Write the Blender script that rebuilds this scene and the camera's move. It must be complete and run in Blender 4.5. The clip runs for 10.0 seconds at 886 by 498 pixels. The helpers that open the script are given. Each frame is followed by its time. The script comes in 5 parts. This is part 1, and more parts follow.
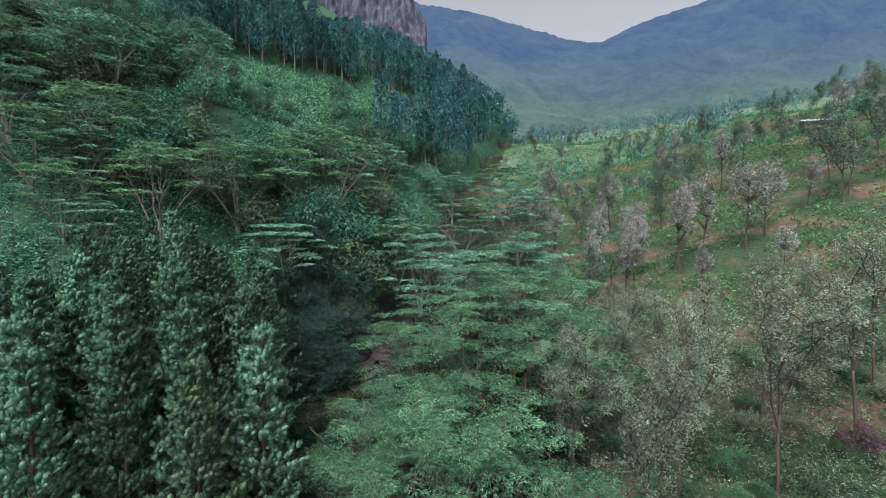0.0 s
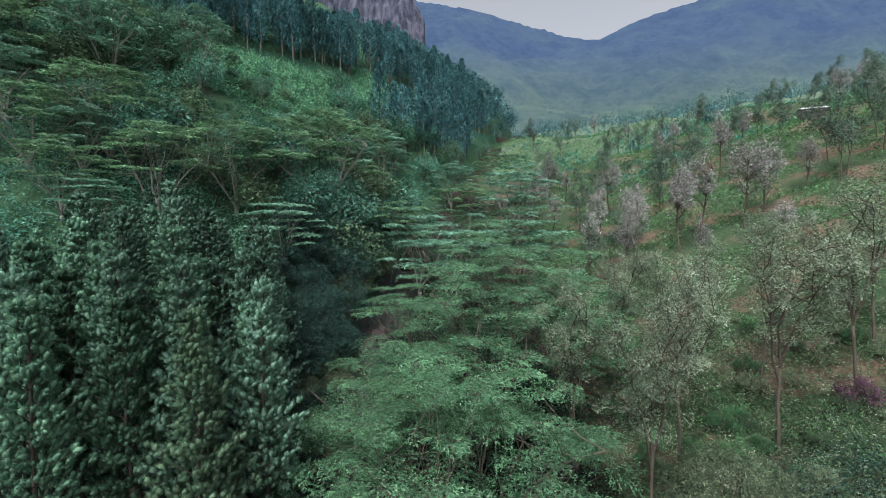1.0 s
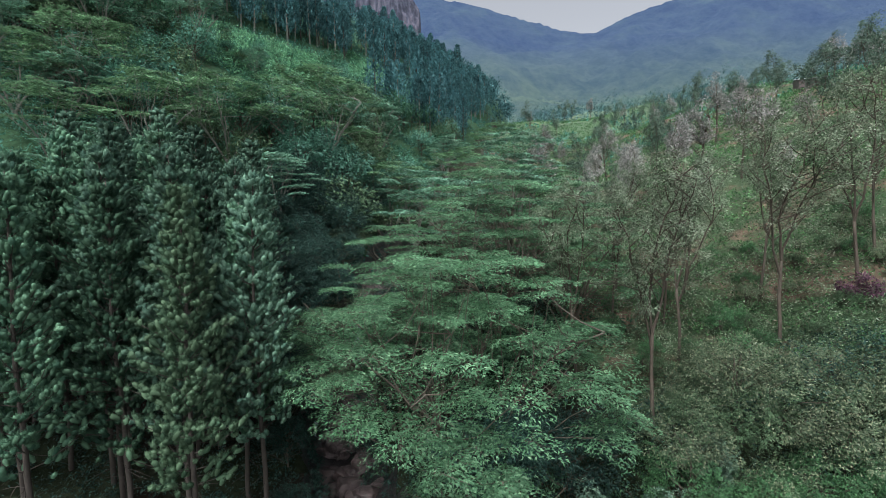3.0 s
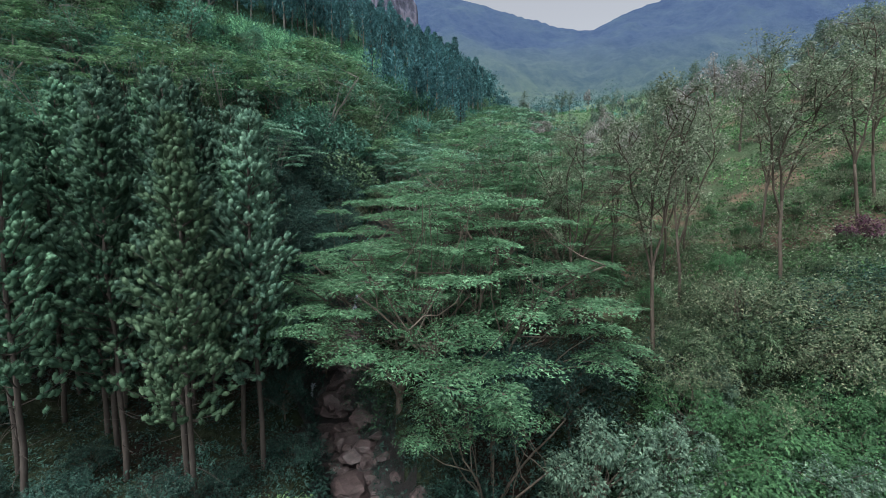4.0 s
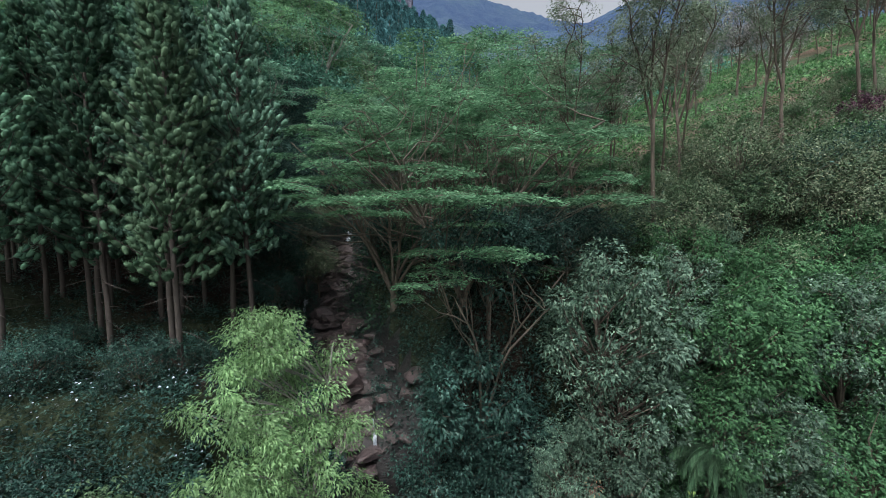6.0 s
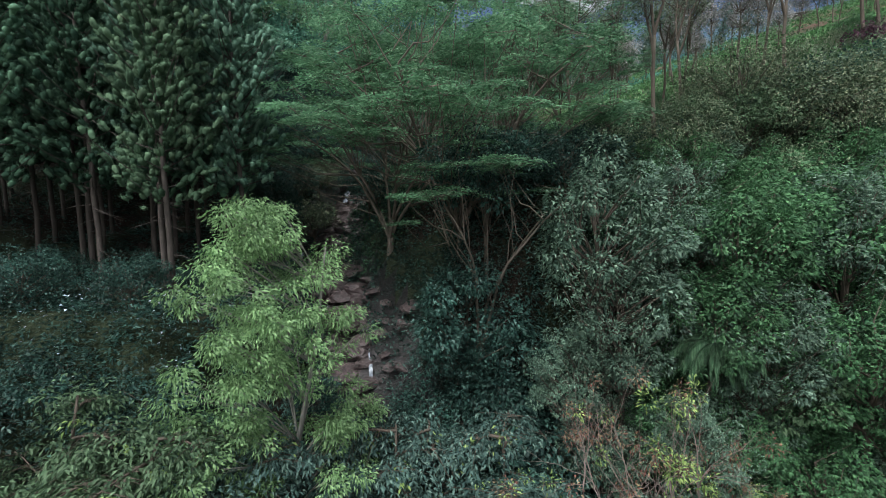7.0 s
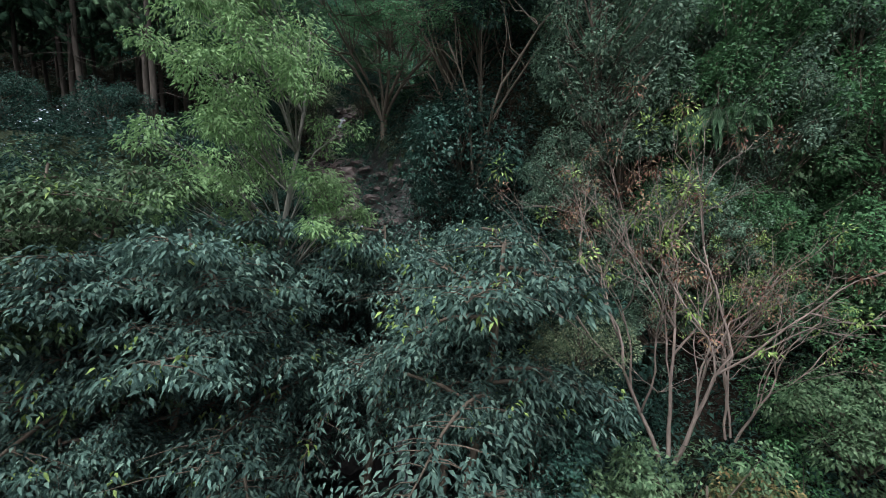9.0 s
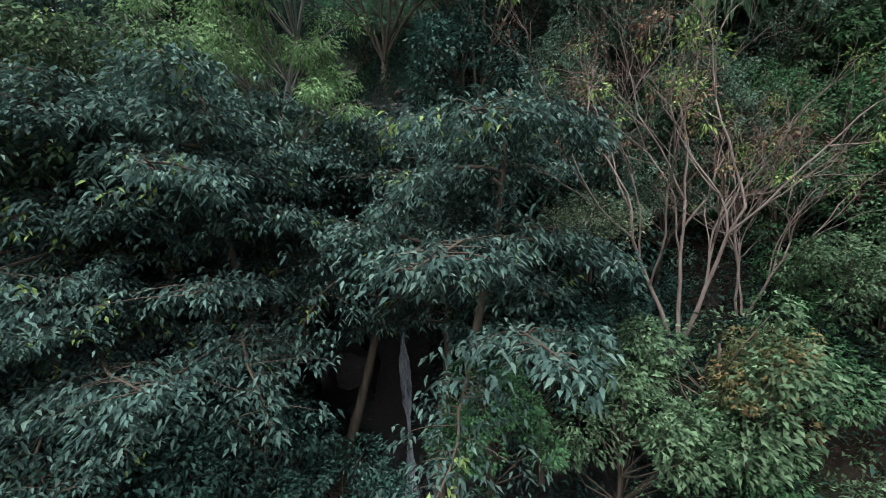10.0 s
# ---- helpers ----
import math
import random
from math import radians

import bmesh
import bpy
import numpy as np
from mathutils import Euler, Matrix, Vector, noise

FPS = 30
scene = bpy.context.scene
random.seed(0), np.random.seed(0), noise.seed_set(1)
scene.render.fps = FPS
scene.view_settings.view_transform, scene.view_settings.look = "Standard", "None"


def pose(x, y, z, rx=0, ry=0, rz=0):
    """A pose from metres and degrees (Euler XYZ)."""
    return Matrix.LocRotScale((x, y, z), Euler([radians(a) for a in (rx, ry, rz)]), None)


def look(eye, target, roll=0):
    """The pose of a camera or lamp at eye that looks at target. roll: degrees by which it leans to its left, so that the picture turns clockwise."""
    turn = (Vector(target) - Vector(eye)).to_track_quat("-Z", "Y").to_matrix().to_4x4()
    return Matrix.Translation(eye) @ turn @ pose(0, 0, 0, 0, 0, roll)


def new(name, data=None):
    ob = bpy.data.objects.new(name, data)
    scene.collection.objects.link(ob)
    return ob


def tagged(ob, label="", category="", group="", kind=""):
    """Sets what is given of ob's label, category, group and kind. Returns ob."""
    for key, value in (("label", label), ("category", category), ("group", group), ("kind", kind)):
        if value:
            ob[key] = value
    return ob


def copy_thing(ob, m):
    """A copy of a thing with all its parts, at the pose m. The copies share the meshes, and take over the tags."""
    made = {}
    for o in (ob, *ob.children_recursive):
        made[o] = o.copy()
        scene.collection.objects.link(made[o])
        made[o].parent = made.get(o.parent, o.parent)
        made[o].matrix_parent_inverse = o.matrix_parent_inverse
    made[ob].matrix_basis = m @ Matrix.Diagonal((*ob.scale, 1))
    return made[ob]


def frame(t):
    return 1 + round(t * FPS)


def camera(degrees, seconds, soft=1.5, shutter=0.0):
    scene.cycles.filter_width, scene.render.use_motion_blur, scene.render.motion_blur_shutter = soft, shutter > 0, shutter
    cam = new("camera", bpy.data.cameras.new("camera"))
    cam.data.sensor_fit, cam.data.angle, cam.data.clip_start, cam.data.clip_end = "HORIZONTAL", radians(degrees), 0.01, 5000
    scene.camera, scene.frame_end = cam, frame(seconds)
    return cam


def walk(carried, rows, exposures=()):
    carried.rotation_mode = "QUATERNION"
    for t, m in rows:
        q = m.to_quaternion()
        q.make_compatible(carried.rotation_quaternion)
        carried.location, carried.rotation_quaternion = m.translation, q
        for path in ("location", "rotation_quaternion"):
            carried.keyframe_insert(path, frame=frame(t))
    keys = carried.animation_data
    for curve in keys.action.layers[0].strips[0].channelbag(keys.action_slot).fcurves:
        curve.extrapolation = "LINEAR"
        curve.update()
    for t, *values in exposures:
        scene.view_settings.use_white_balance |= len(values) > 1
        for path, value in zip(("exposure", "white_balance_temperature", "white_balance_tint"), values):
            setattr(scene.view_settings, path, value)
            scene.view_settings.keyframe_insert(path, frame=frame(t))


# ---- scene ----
cam = camera(94.5, 10.0, soft=0.6)
METRES, EYE, TILT, LEAN, TURN = 30.0, 40.0, -4.3, 0.0, 0.0
ROWS = [
    (0.0, 0.0, 0.0, 0.0, -0.0, 0.0, 0.0),
    (0.5, -0.0017, -0.0008, -0.0356, -0.06, -0.05, 0.07),
    (1.0, -0.0026, 0.0015, -0.0774, -0.17, -0.05, 0.15),
    (1.5, -0.0001, 0.0052, -0.1187, -0.28, -0.06, 0.29),
    (2.0, 0.0017, 0.009, -0.1644, -0.38, -0.12, 0.39),
    (2.5, 0.0024, 0.0142, -0.2089, -0.41, -0.13, 0.51),
    (4.0, -0.0007, 0.0248, -0.3546, -0.87, -0.22, 0.61),
    (4.5, -0.0009, 0.0298, -0.4026, -0.98, -0.24, 0.66),
    (5.0, -0.0014, 0.0335, -0.4561, -1.15, -0.32, 0.69),
    (5.5, -0.0025, 0.0376, -0.5055, -1.35, -0.35, 0.67),
    (7.0, 0.001, 0.0507, -0.665, -1.58, -0.92, 0.68),
    (7.5, 0.002, 0.0548, -0.7164, -1.56, -0.92, 0.69),
    (8.0, 0.0027, 0.059, -0.7763, -1.63, -0.79, 0.69),
    (8.5, 0.0052, 0.0631, -0.8298, -1.74, -0.69, 0.77),
    (9.0, 0.0075, 0.0666, -0.8881, -1.68, -0.75, 0.8),
    (9.5, 0.0063, 0.0703, -0.9393, -1.63, -0.93, 0.81),
    (10.0, 0.0035, 0.075, -0.9964, -1.66, -0.84, 0.78),
]
walk(cam, [(t, pose(0, 0, EYE, TILT, LEAN, TURN) @ pose(METRES * x, METRES * y, METRES * z, 90 + pitch, roll, yaw)) for t, x, y, z, yaw, pitch, roll in ROWS])

# ---- world, sun, exposure ----
scene.view_settings.exposure = 0.18
world = bpy.data.worlds.new("overcast_sky")
scene.world = world
world.use_nodes = True
wn, wl = world.node_tree.nodes, world.node_tree.links
wn.clear()
sky = wn.new("ShaderNodeTexSky")
sky.sky_type = "NISHITA"
sky.sun_disc = False
sky.sun_elevation = radians(60)
sky.sun_rotation = radians(205)
sky.air_density, sky.dust_density, sky.ozone_density = 1.0, 4.0, 1.0
grey = wn.new("ShaderNodeHueSaturation")
grey.inputs["Saturation"].default_value = 0.30
grey.inputs["Value"].default_value = 1.0
bg = wn.new("ShaderNodeBackground")
bg.inputs["Strength"].default_value = 0.175
wout = wn.new("ShaderNodeOutputWorld")
wl.new(sky.outputs[0], grey.inputs["Color"])
# under thin cloud the sky is brightest round the hidden sun, high behind the walk
place = wn.new("ShaderNodeTexCoord")
toward = wn.new("ShaderNodeVectorMath")
toward.operation = "DOT_PRODUCT"
toward.inputs[1].default_value = (-0.243, -0.434, 0.867)
lift = wn.new("ShaderNodeMapRange")
lift.inputs[1].default_value, lift.inputs[2].default_value = 0.10, 1.0
lift.inputs[3].default_value, lift.inputs[4].default_value = 1.0, 1.9
cloud = wn.new("ShaderNodeVectorMath")
cloud.operation = "SCALE"
wl.new(place.outputs["Generated"], toward.inputs[0])
wl.new(toward.outputs["Value"], lift.inputs[0])
wl.new(grey.outputs[0], cloud.inputs[0])
wl.new(lift.outputs[0], cloud.inputs["Scale"])
wl.new(cloud.outputs[0], bg.inputs["Color"])
wl.new(bg.outputs[0], wout.inputs["Surface"])

sun_data = bpy.data.lights.new("sun", "SUN")
sun_data.energy, sun_data.angle, sun_data.color = 2.3, radians(14), (0.95, 1.0, 1.03)
sun = new("sun", sun_data)
sun.matrix_world = look((-28, -50, 100), (0, 0, 0))


# ---- materials ----
def shader(name):
    m = bpy.data.materials.new(name)
    m.use_nodes = True
    nt = m.node_tree
    nt.nodes.clear()
    out = nt.nodes.new("ShaderNodeOutputMaterial")
    return m, nt, out


def ramp(nt, fac, stops):
    r = nt.nodes.new("ShaderNodeValToRGB")
    e = r.color_ramp.elements
    while len(e) < len(stops):
        e.new(0.5)
    for el, (p, c) in zip(e, stops):
        el.position, el.color = p, (*c, 1)
    nt.links.new(fac, r.inputs["Fac"])
    return r.outputs["Color"]


def noise_tex(nt, scale, detail=4.0, rough=0.6, coord="Object", stretch=None):
    tc = nt.nodes.new("ShaderNodeTexCoord")
    src = tc.outputs[coord]
    if stretch:
        mp = nt.nodes.new("ShaderNodeMapping")
        mp.inputs["Scale"].default_value = stretch
        nt.links.new(src, mp.inputs["Vector"])
        src = mp.outputs[0]
    n = nt.nodes.new("ShaderNodeTexNoise")
    n.inputs["Scale"].default_value = scale
    n.inputs["Detail"].default_value = detail
    n.inputs["Roughness"].default_value = rough
    nt.links.new(src, n.inputs["Vector"])
    return n.outputs["Fac"]


def mix_rgb(nt, fac, a, b, mode="MIX"):
    m = nt.nodes.new("ShaderNodeMix")
    m.data_type, m.blend_type = "RGBA", mode
    for sock, v in ((m.inputs[0], fac), (m.inputs[6], a), (m.inputs[7], b)):
        if isinstance(v, (int, float)):
            sock.default_value = v
        elif isinstance(v, tuple):
            sock.default_value = (*v, 1)
        else:
            nt.links.new(v, sock)
    return m.outputs[2]


def bump(nt, height, strength, distance):
    b = nt.nodes.new("ShaderNodeBump")
    b.inputs["Strength"].default_value = strength
    b.inputs["Distance"].default_value = distance
    nt.links.new(height, b.inputs["Height"])
    return b.outputs[0]


def principled(nt, out, colour, rough=0.7, normal=None, spec=0.4):
    p = nt.nodes.new("ShaderNodeBsdfPrincipled")
    if isinstance(colour, tuple):
        p.inputs["Base Color"].default_value = (*colour, 1)
    else:
        nt.links.new(colour, p.inputs["Base Color"])
    p.inputs["Roughness"].default_value = rough
    p.inputs["Specular IOR Level"].default_value = spec
    if normal is not None:
        nt.links.new(normal, p.inputs["Normal"])
    if out is not None:
        nt.links.new(p.outputs[0], out.inputs["Surface"])
    return p


HILL_GREEN = (0.90, 0.99, 1.31)  # the valley's leaves are cool and bluish


def leaf_mat(name, stops, trans=0.25, rough=0.5, patch=0.35, tree=0.25, spec=0.12, tuft=2.0, mixed=0.28):
    """Leaves: each leaf has its own tint, with drifts of tint over a metre or two and from tree to tree."""
    m, nt, out = shader(name)
    geo = nt.nodes.new("ShaderNodeNewGeometry")
    stops = [(at, tuple(a * k for a, k in zip(c, HILL_GREEN))) for at, c in stops]
    stops[0] = (stops[0][0], tuple(0.8 * a for a in stops[0][1]))
    stops[-1] = (stops[-1][0], tuple(1.1 * a for a in stops[-1][1]))
    col = ramp(nt, geo.outputs["Random Per Island"], stops)
    drift = noise_tex(nt, 0.55, 3.0)
    hsv = nt.nodes.new("ShaderNodeHueSaturation")
    rng = nt.nodes.new("ShaderNodeMapRange")
    rng.inputs[1].default_value, rng.inputs[2].default_value = 0.3, 0.7
    rng.inputs[3].default_value, rng.inputs[4].default_value = 1 - patch, 1 + patch
    nt.links.new(drift, rng.inputs[0])
    info = nt.nodes.new("ShaderNodeObjectInfo")
    per = nt.nodes.new("ShaderNodeMapRange")
    per.inputs[3].default_value, per.inputs[4].default_value = 1 - tree, 1 + tree
    nt.links.new(info.outputs["Random"], per.inputs[0])
    # noise darkens and lightens clumps, in place of lit tops and dark gaps
    clump_tone = nt.nodes.new("ShaderNodeMapRange")
    clump_tone.inputs[1].default_value, clump_tone.inputs[2].default_value = 0.36, 0.64
    clump_tone.inputs[3].default_value, clump_tone.inputs[4].default_value = 1 - mixed, 1 + mixed
    nt.links.new(noise_tex(nt, tuft, 2.0), clump_tone.inputs[0])
    # drift and clump tone multiplied together
    young = nt.nodes.new("ShaderNodeMath")
    young.operation = "MULTIPLY"
    nt.links.new(rng.outputs[0], young.inputs[0])
    nt.links.new(clump_tone.outputs[0], young.inputs[1])
    mul = nt.nodes.new("ShaderNodeMath")
    mul.operation = "MULTIPLY"
    nt.links.new(young.outputs[0], mul.inputs[0])
    nt.links.new(per.outputs[0], mul.inputs[1])
    nt.links.new(col, hsv.inputs["Color"])
    nt.links.new(mul.outputs[0], hsv.inputs["Value"])
    p = principled(nt, None, hsv.outputs[0], rough, None, spec)
    t = nt.nodes.new("ShaderNodeBsdfTranslucent")
    nt.links.new(hsv.outputs[0], t.inputs["Color"])
    mx = nt.nodes.new("ShaderNodeMixShader")
    mx.inputs[0].default_value = trans
    nt.links.new(p.outputs[0], mx.inputs[1])
    nt.links.new(t.outputs[0], mx.inputs[2])
    nt.links.new(mx.outputs[0], out.inputs["Surface"])
    return m


def bark_mat(name, dark, light, rings=9.0):
    m, nt, out = shader(name)
    fine = noise_tex(nt, 6.0, 6.0, 0.7, "Object", (1, 1, 0.25))
    broad_n = noise_tex(nt, 0.8, 3.0)
    c = mix_rgb(nt, broad_n, ramp(nt, fine, [(0.3, dark), (0.7, light)]), tuple(0.6 * a for a in light))
    principled(nt, out, c, 0.85, bump(nt, fine, 0.8, 0.03), 0.25)
    return m


M_PINE = leaf_mat("pine_needles", [(0.0, (0.06487, 0.1335, 0.06997)), (1.0, (0.1208, 0.2064, 0.1006))], 0.2, 0.9, 0.3, 0.5, 0.0, tuft=1.6, mixed=0.2)
M_PINE_OLIVE = leaf_mat("olive_pine_needles", [(0.0, (0.0521, 0.09343, 0.04422)), (1.0, (0.1005, 0.148, 0.06909))], 0.2, 0.9, 0.3, 0.1, 0.0, tuft=1.6, mixed=0.2)
M_PINE_BLUE = leaf_mat("blue_pine_needles", [(0.0, (0.06207, 0.1179, 0.06729)), (1.0, (0.119, 0.1893, 0.103))], 0.2, 0.9, 0.3, 0.4, 0.0, tuft=1.6, mixed=0.2)
# the next five have the blue haze of distance mixed into their leaf colours
M_PINE_FAR = leaf_mat("hazy_hill_pine_needles", [(0.0, (0.04205, 0.109, 0.0924)), (1.0, (0.1074, 0.2197, 0.1772))], 0.15, 0.7, spec=0.05, tuft=0.55, mixed=0.2)
M_WOOD_A = leaf_mat("slope_wood_leaves", [(0.0, (0.05921, 0.1516, 0.08733)), (1.0, (0.131, 0.2782, 0.156))], 0.25, 0.6, spec=0.1, tuft=0.9)
M_WOOD_B = leaf_mat("dark_slope_wood_leaves", [(0.0, (0.03037, 0.08734, 0.04079)), (1.0, (0.07423, 0.1719, 0.07836))], 0.2, 0.6, spec=0.1, tuft=0.9)
M_ALB_SLOPE = leaf_mat("slope_feathery_leaves", [(0.0, (0.07554, 0.1675, 0.09029)), (1.0, (0.1778, 0.3121, 0.1625))], 0.3, 0.6, spec=0.1, tuft=1)
M_WOODS_FAR = leaf_mat("hazy_far_leaves", [(0.0, (0.0495, 0.1122, 0.09425)), (1.0, (0.1089, 0.198, 0.1497))], 0.2, 0.7, spec=0.05, tuft=0.5)
M_ALB = leaf_mat("feathery_leaves", [(0.0, (0.06415, 0.1438, 0.059)), (0.7, (0.1254, 0.2424, 0.1032)), (1.0, (0.2068, 0.3257, 0.1475))], 0.45, 0.5, tuft=1.8, mixed=0.2)
M_ALB_LIGHT = leaf_mat("fresh_feathery_leaves", [(0.0, (0.07424, 0.1451, 0.06195)), (1.0, (0.1642, 0.2787, 0.1115))], 0.35, 0.6, spec=0.1, tuft=1)
M_SILVER = leaf_mat("silver_leaves", [(0.0, (0.1035, 0.1357, 0.066)), (0.55, (0.184, 0.2254, 0.1144)), (0.9, (0.2587, 0.2898, 0.1606)), (1.0, (0.3565, 0.3622, 0.2255))], 0.25, 0.5)
M_HILLTREE = leaf_mat("pale_green_tree_leaves", [(0.0, (0.060, 0.098, 0.058)), (1.0, (0.145, 0.190, 0.112))], 0.3, 0.6, spec=0.05, tuft=0.9)
M_PINK = leaf_mat("pinkish_silver_leaves", [(0.0, (0.13, 0.145, 0.095)), (0.5, (0.25, 0.235, 0.165)), (0.85, (0.40, 0.34, 0.26)), (1.0, (0.54, 0.46, 0.38))], 0.3, 0.5)
M_TAN = leaf_mat("tan_shrub_leaves", [(0.0, (0.05925, 0.09937, 0.04343)), (0.72, (0.1433, 0.1789, 0.08272)), (0.95, (0.2665, 0.2652, 0.1293)), (1.0, (0.3291, 0.3423, 0.1896))], 0.2, 0.5, mixed=0.35)
M_BROAD = leaf_mat("broad_leaves", [(0.0, (0.03064, 0.07224, 0.03532)), (0.7, (0.07149, 0.1445, 0.06048)), (1.0, (0.1225, 0.2064, 0.09072))], 0.25, 0.42)
M_FRESH = leaf_mat("fresh_broad_leaves", [(0.0, (0.03463, 0.08806, 0.03383)), (1.0, (0.08457, 0.176, 0.06008))], 0.3, 0.42)
M_SAGE = leaf_mat("sage_leaves", [(0.0, (0.0441, 0.07946, 0.04515)), (0.7, (0.09702, 0.149, 0.08127)), (1.0, (0.1676, 0.2258, 0.1264))], 0.25, 0.5)
M_LIGHT = leaf_mat("bright_young_leaves", [(0.0, (0.1102, 0.1976, 0.06552)), (1.0, (0.248, 0.3669, 0.131))], 0.4, 0.5, 0.2, mixed=0.15)
M_DROOP = leaf_mat("glossy_drooping_leaves", [(0.0, (0.0472, 0.08458, 0.05919)), (0.7, (0.1007, 0.1609, 0.1048)), (1.0, (0.1526, 0.214, 0.1356))], 0.32, 0.75, 0.3, 0.15, 0.06)
M_YOUNG = leaf_mat("yellow_green_young_leaves", [(0.0, (0.135, 0.205, 0.050)), (1.0, (0.275, 0.355, 0.095))], 0.3, 0.6, 0.2, 0.1, 0.06)
M_OLIVE = leaf_mat("olive_leaves", [(0.0, (0.04138, 0.07775, 0.03202)), (1.0, (0.1242, 0.1829, 0.07775))], 0.3, 0.5)
M_RUST = leaf_mat("withered_leaves", [(0.0, (0.104, 0.051, 0.0315)), (0.5, (0.184, 0.085, 0.0495)), (1.0, (0.24, 0.1785, 0.081))], 0.2, 0.6)
M_ORANGE = leaf_mat("orange_tinted_leaves", [(0.0, (0.075, 0.110, 0.040)), (0.6, (0.150, 0.140, 0.050)), (1.0, (0.250, 0.155, 0.060))], 0.3, 0.5)
M_PURPLE = leaf_mat("purple_leaves", [(0.0, (0.05, 0.022, 0.030)), (1.0, (0.12, 0.055, 0.062))], 0.2, 0.5)
# undergrowth green, darkened for the shade low in the gorge and between crowns
M_UNDER = leaf_mat("shaded_undergrowth_leaves", [(0.0, (0.01336, 0.03538, 0.02425)), (0.8, (0.03713, 0.08108, 0.04849)), (1.0, (0.07425, 0.1217, 0.07927))], 0.25, 0.45, 0.45, spec=0.12, tuft=2)
M_TEA = leaf_mat("tea_leaves", [(0.0, (0.04824, 0.1186, 0.04106)), (0.8, (0.1075, 0.2202, 0.06774)), (1.0, (0.1723, 0.3048, 0.09749))], 0.25, 0.5, 0.35, tuft=1.3, mixed=0.3)
# the slope's blue haze is in these two clearing colours as well
M_SHRUB = leaf_mat("clearing_leaves", [(0.0, (0.0462, 0.1577, 0.09753)), (1.0, (0.1155, 0.3032, 0.181))], 0.3, 0.6, 0.35, spec=0.1, tuft=0.7)
M_CLEAR = leaf_mat("light_clearing_leaves", [(0.0, (0.07909, 0.1911, 0.09316)), (0.6, (0.1582, 0.3439, 0.1464)), (1.0, (0.2438, 0.4458, 0.193))], 0.3, 0.6, 0.5, spec=0.1, tuft=0.7, mixed=0.4)
M_PALM = leaf_mat("palm_leaves", [(0.0, (0.03499, 0.08273, 0.03499)), (1.0, (0.09799, 0.1655, 0.06998))], 0.25, 0.4)
M_FLOWER = leaf_mat("white_flowers", [(0.0, (0.45, 0.47, 0.42)), (1.0, (0.75, 0.75, 0.70))], 0.3, 0.6)
M_DRYGRASS = leaf_mat("dry_stalks", [(0.0, (0.10, 0.09, 0.05)), (1.0, (0.24, 0.20, 0.12))], 0.3, 0.6)
M_BARK_PINE = bark_mat("pine_bark", (0.026, 0.023, 0.021), (0.098, 0.085, 0.076))
M_BARK_PALE = bark_mat("pale_bark", (0.078, 0.078, 0.070), (0.26, 0.26, 0.235))
M_BARK_DARK = bark_mat("dark_bark", (0.030, 0.025, 0.020), (0.12, 0.10, 0.08))
M_BARK_DEAD = bark_mat("weathered_bark", (0.085, 0.067, 0.060), (0.27, 0.222, 0.200))
M_BARK_GREY = bark_mat("grey_bark", (0.040, 0.036, 0.030), (0.155, 0.135, 0.110))


def ground_mat(name, soil, green, cut):
    """Earth with patches of low growth; cut: how much of it stays bare."""
    m, nt, out = shader(name)
    broad_n = noise_tex(nt, 0.16, 4.0)
    fine = noise_tex(nt, 2.6, 8.0, 0.7)
    a = ramp(nt, fine, [(0.3, tuple(0.3 * c for c in soil)), (0.7, soil)])
    b = ramp(nt, fine, [(0.3, tuple(0.3 * c for c in green)), (0.7, green)])
    mask = ramp(nt, broad_n, [(cut, (0, 0, 0)), (cut + 0.12, (1, 1, 1))])
    principled(nt, out, mix_rgb(nt, mask, a, b), 0.95, bump(nt, fine, 1.0, 0.15), 0.15)
    return m


def field_mat():
    m, nt, out = shader("green_hill_pasture")
    broad_n = noise_tex(nt, 0.03, 5.0)
    fine = noise_tex(nt, 0.6, 8.0, 0.75)
    # pasture greens, lightened for the haze over the far valley
    a = ramp(nt, fine, [(0.3, (0.050, 0.080, 0.050)), (0.7, (0.120, 0.175, 0.110))])
    b = ramp(nt, fine, [(0.3, (0.070, 0.105, 0.062)), (0.7, (0.165, 0.215, 0.130))])
    mask = ramp(nt, broad_n, [(0.50, (0, 0, 0)), (0.66, (1, 1, 1))])
    principled(nt, out, mix_rgb(nt, mask, a, b), 0.95, bump(nt, fine, 1.0, 0.5), 0.15)
    return m


def rock_mat(name, dark, mid, light, scale=1.0, wet=0.45):
    m, nt, out = shader(name)
    n1 = noise_tex(nt, 0.9 * scale, 8.0, 0.65)
    n2 = noise_tex(nt, 6.0 * scale, 8.0, 0.7, "Object", (1, 1, 2.5))
    c = mix_rgb(nt, 0.5, ramp(nt, n1, [(0.3, dark), (0.55, mid), (0.75, light)]), ramp(nt, n2, [(0.35, dark), (0.7, light)]))
    principled(nt, out, c, wet, bump(nt, n2, 0.9, 0.06 / scale), 0.5)
    return m


M_GROUND, M_FIELD = ground_mat("dark_earth", (0.036, 0.026, 0.021), (0.032, 0.044, 0.024), 0.40), field_mat()
M_SLOPE = ground_mat("grassy_slope", (0.060, 0.075, 0.042), (0.052, 0.120, 0.062), 0.30)
M_TEAHILL = ground_mat("red_earth_with_grass", (0.165, 0.116, 0.086), (0.055, 0.092, 0.046), 0.40)
M_ROCK = rock_mat("wet_brown_rock", (0.012, 0.009, 0.010), (0.046, 0.033, 0.033), (0.140, 0.104, 0.102))
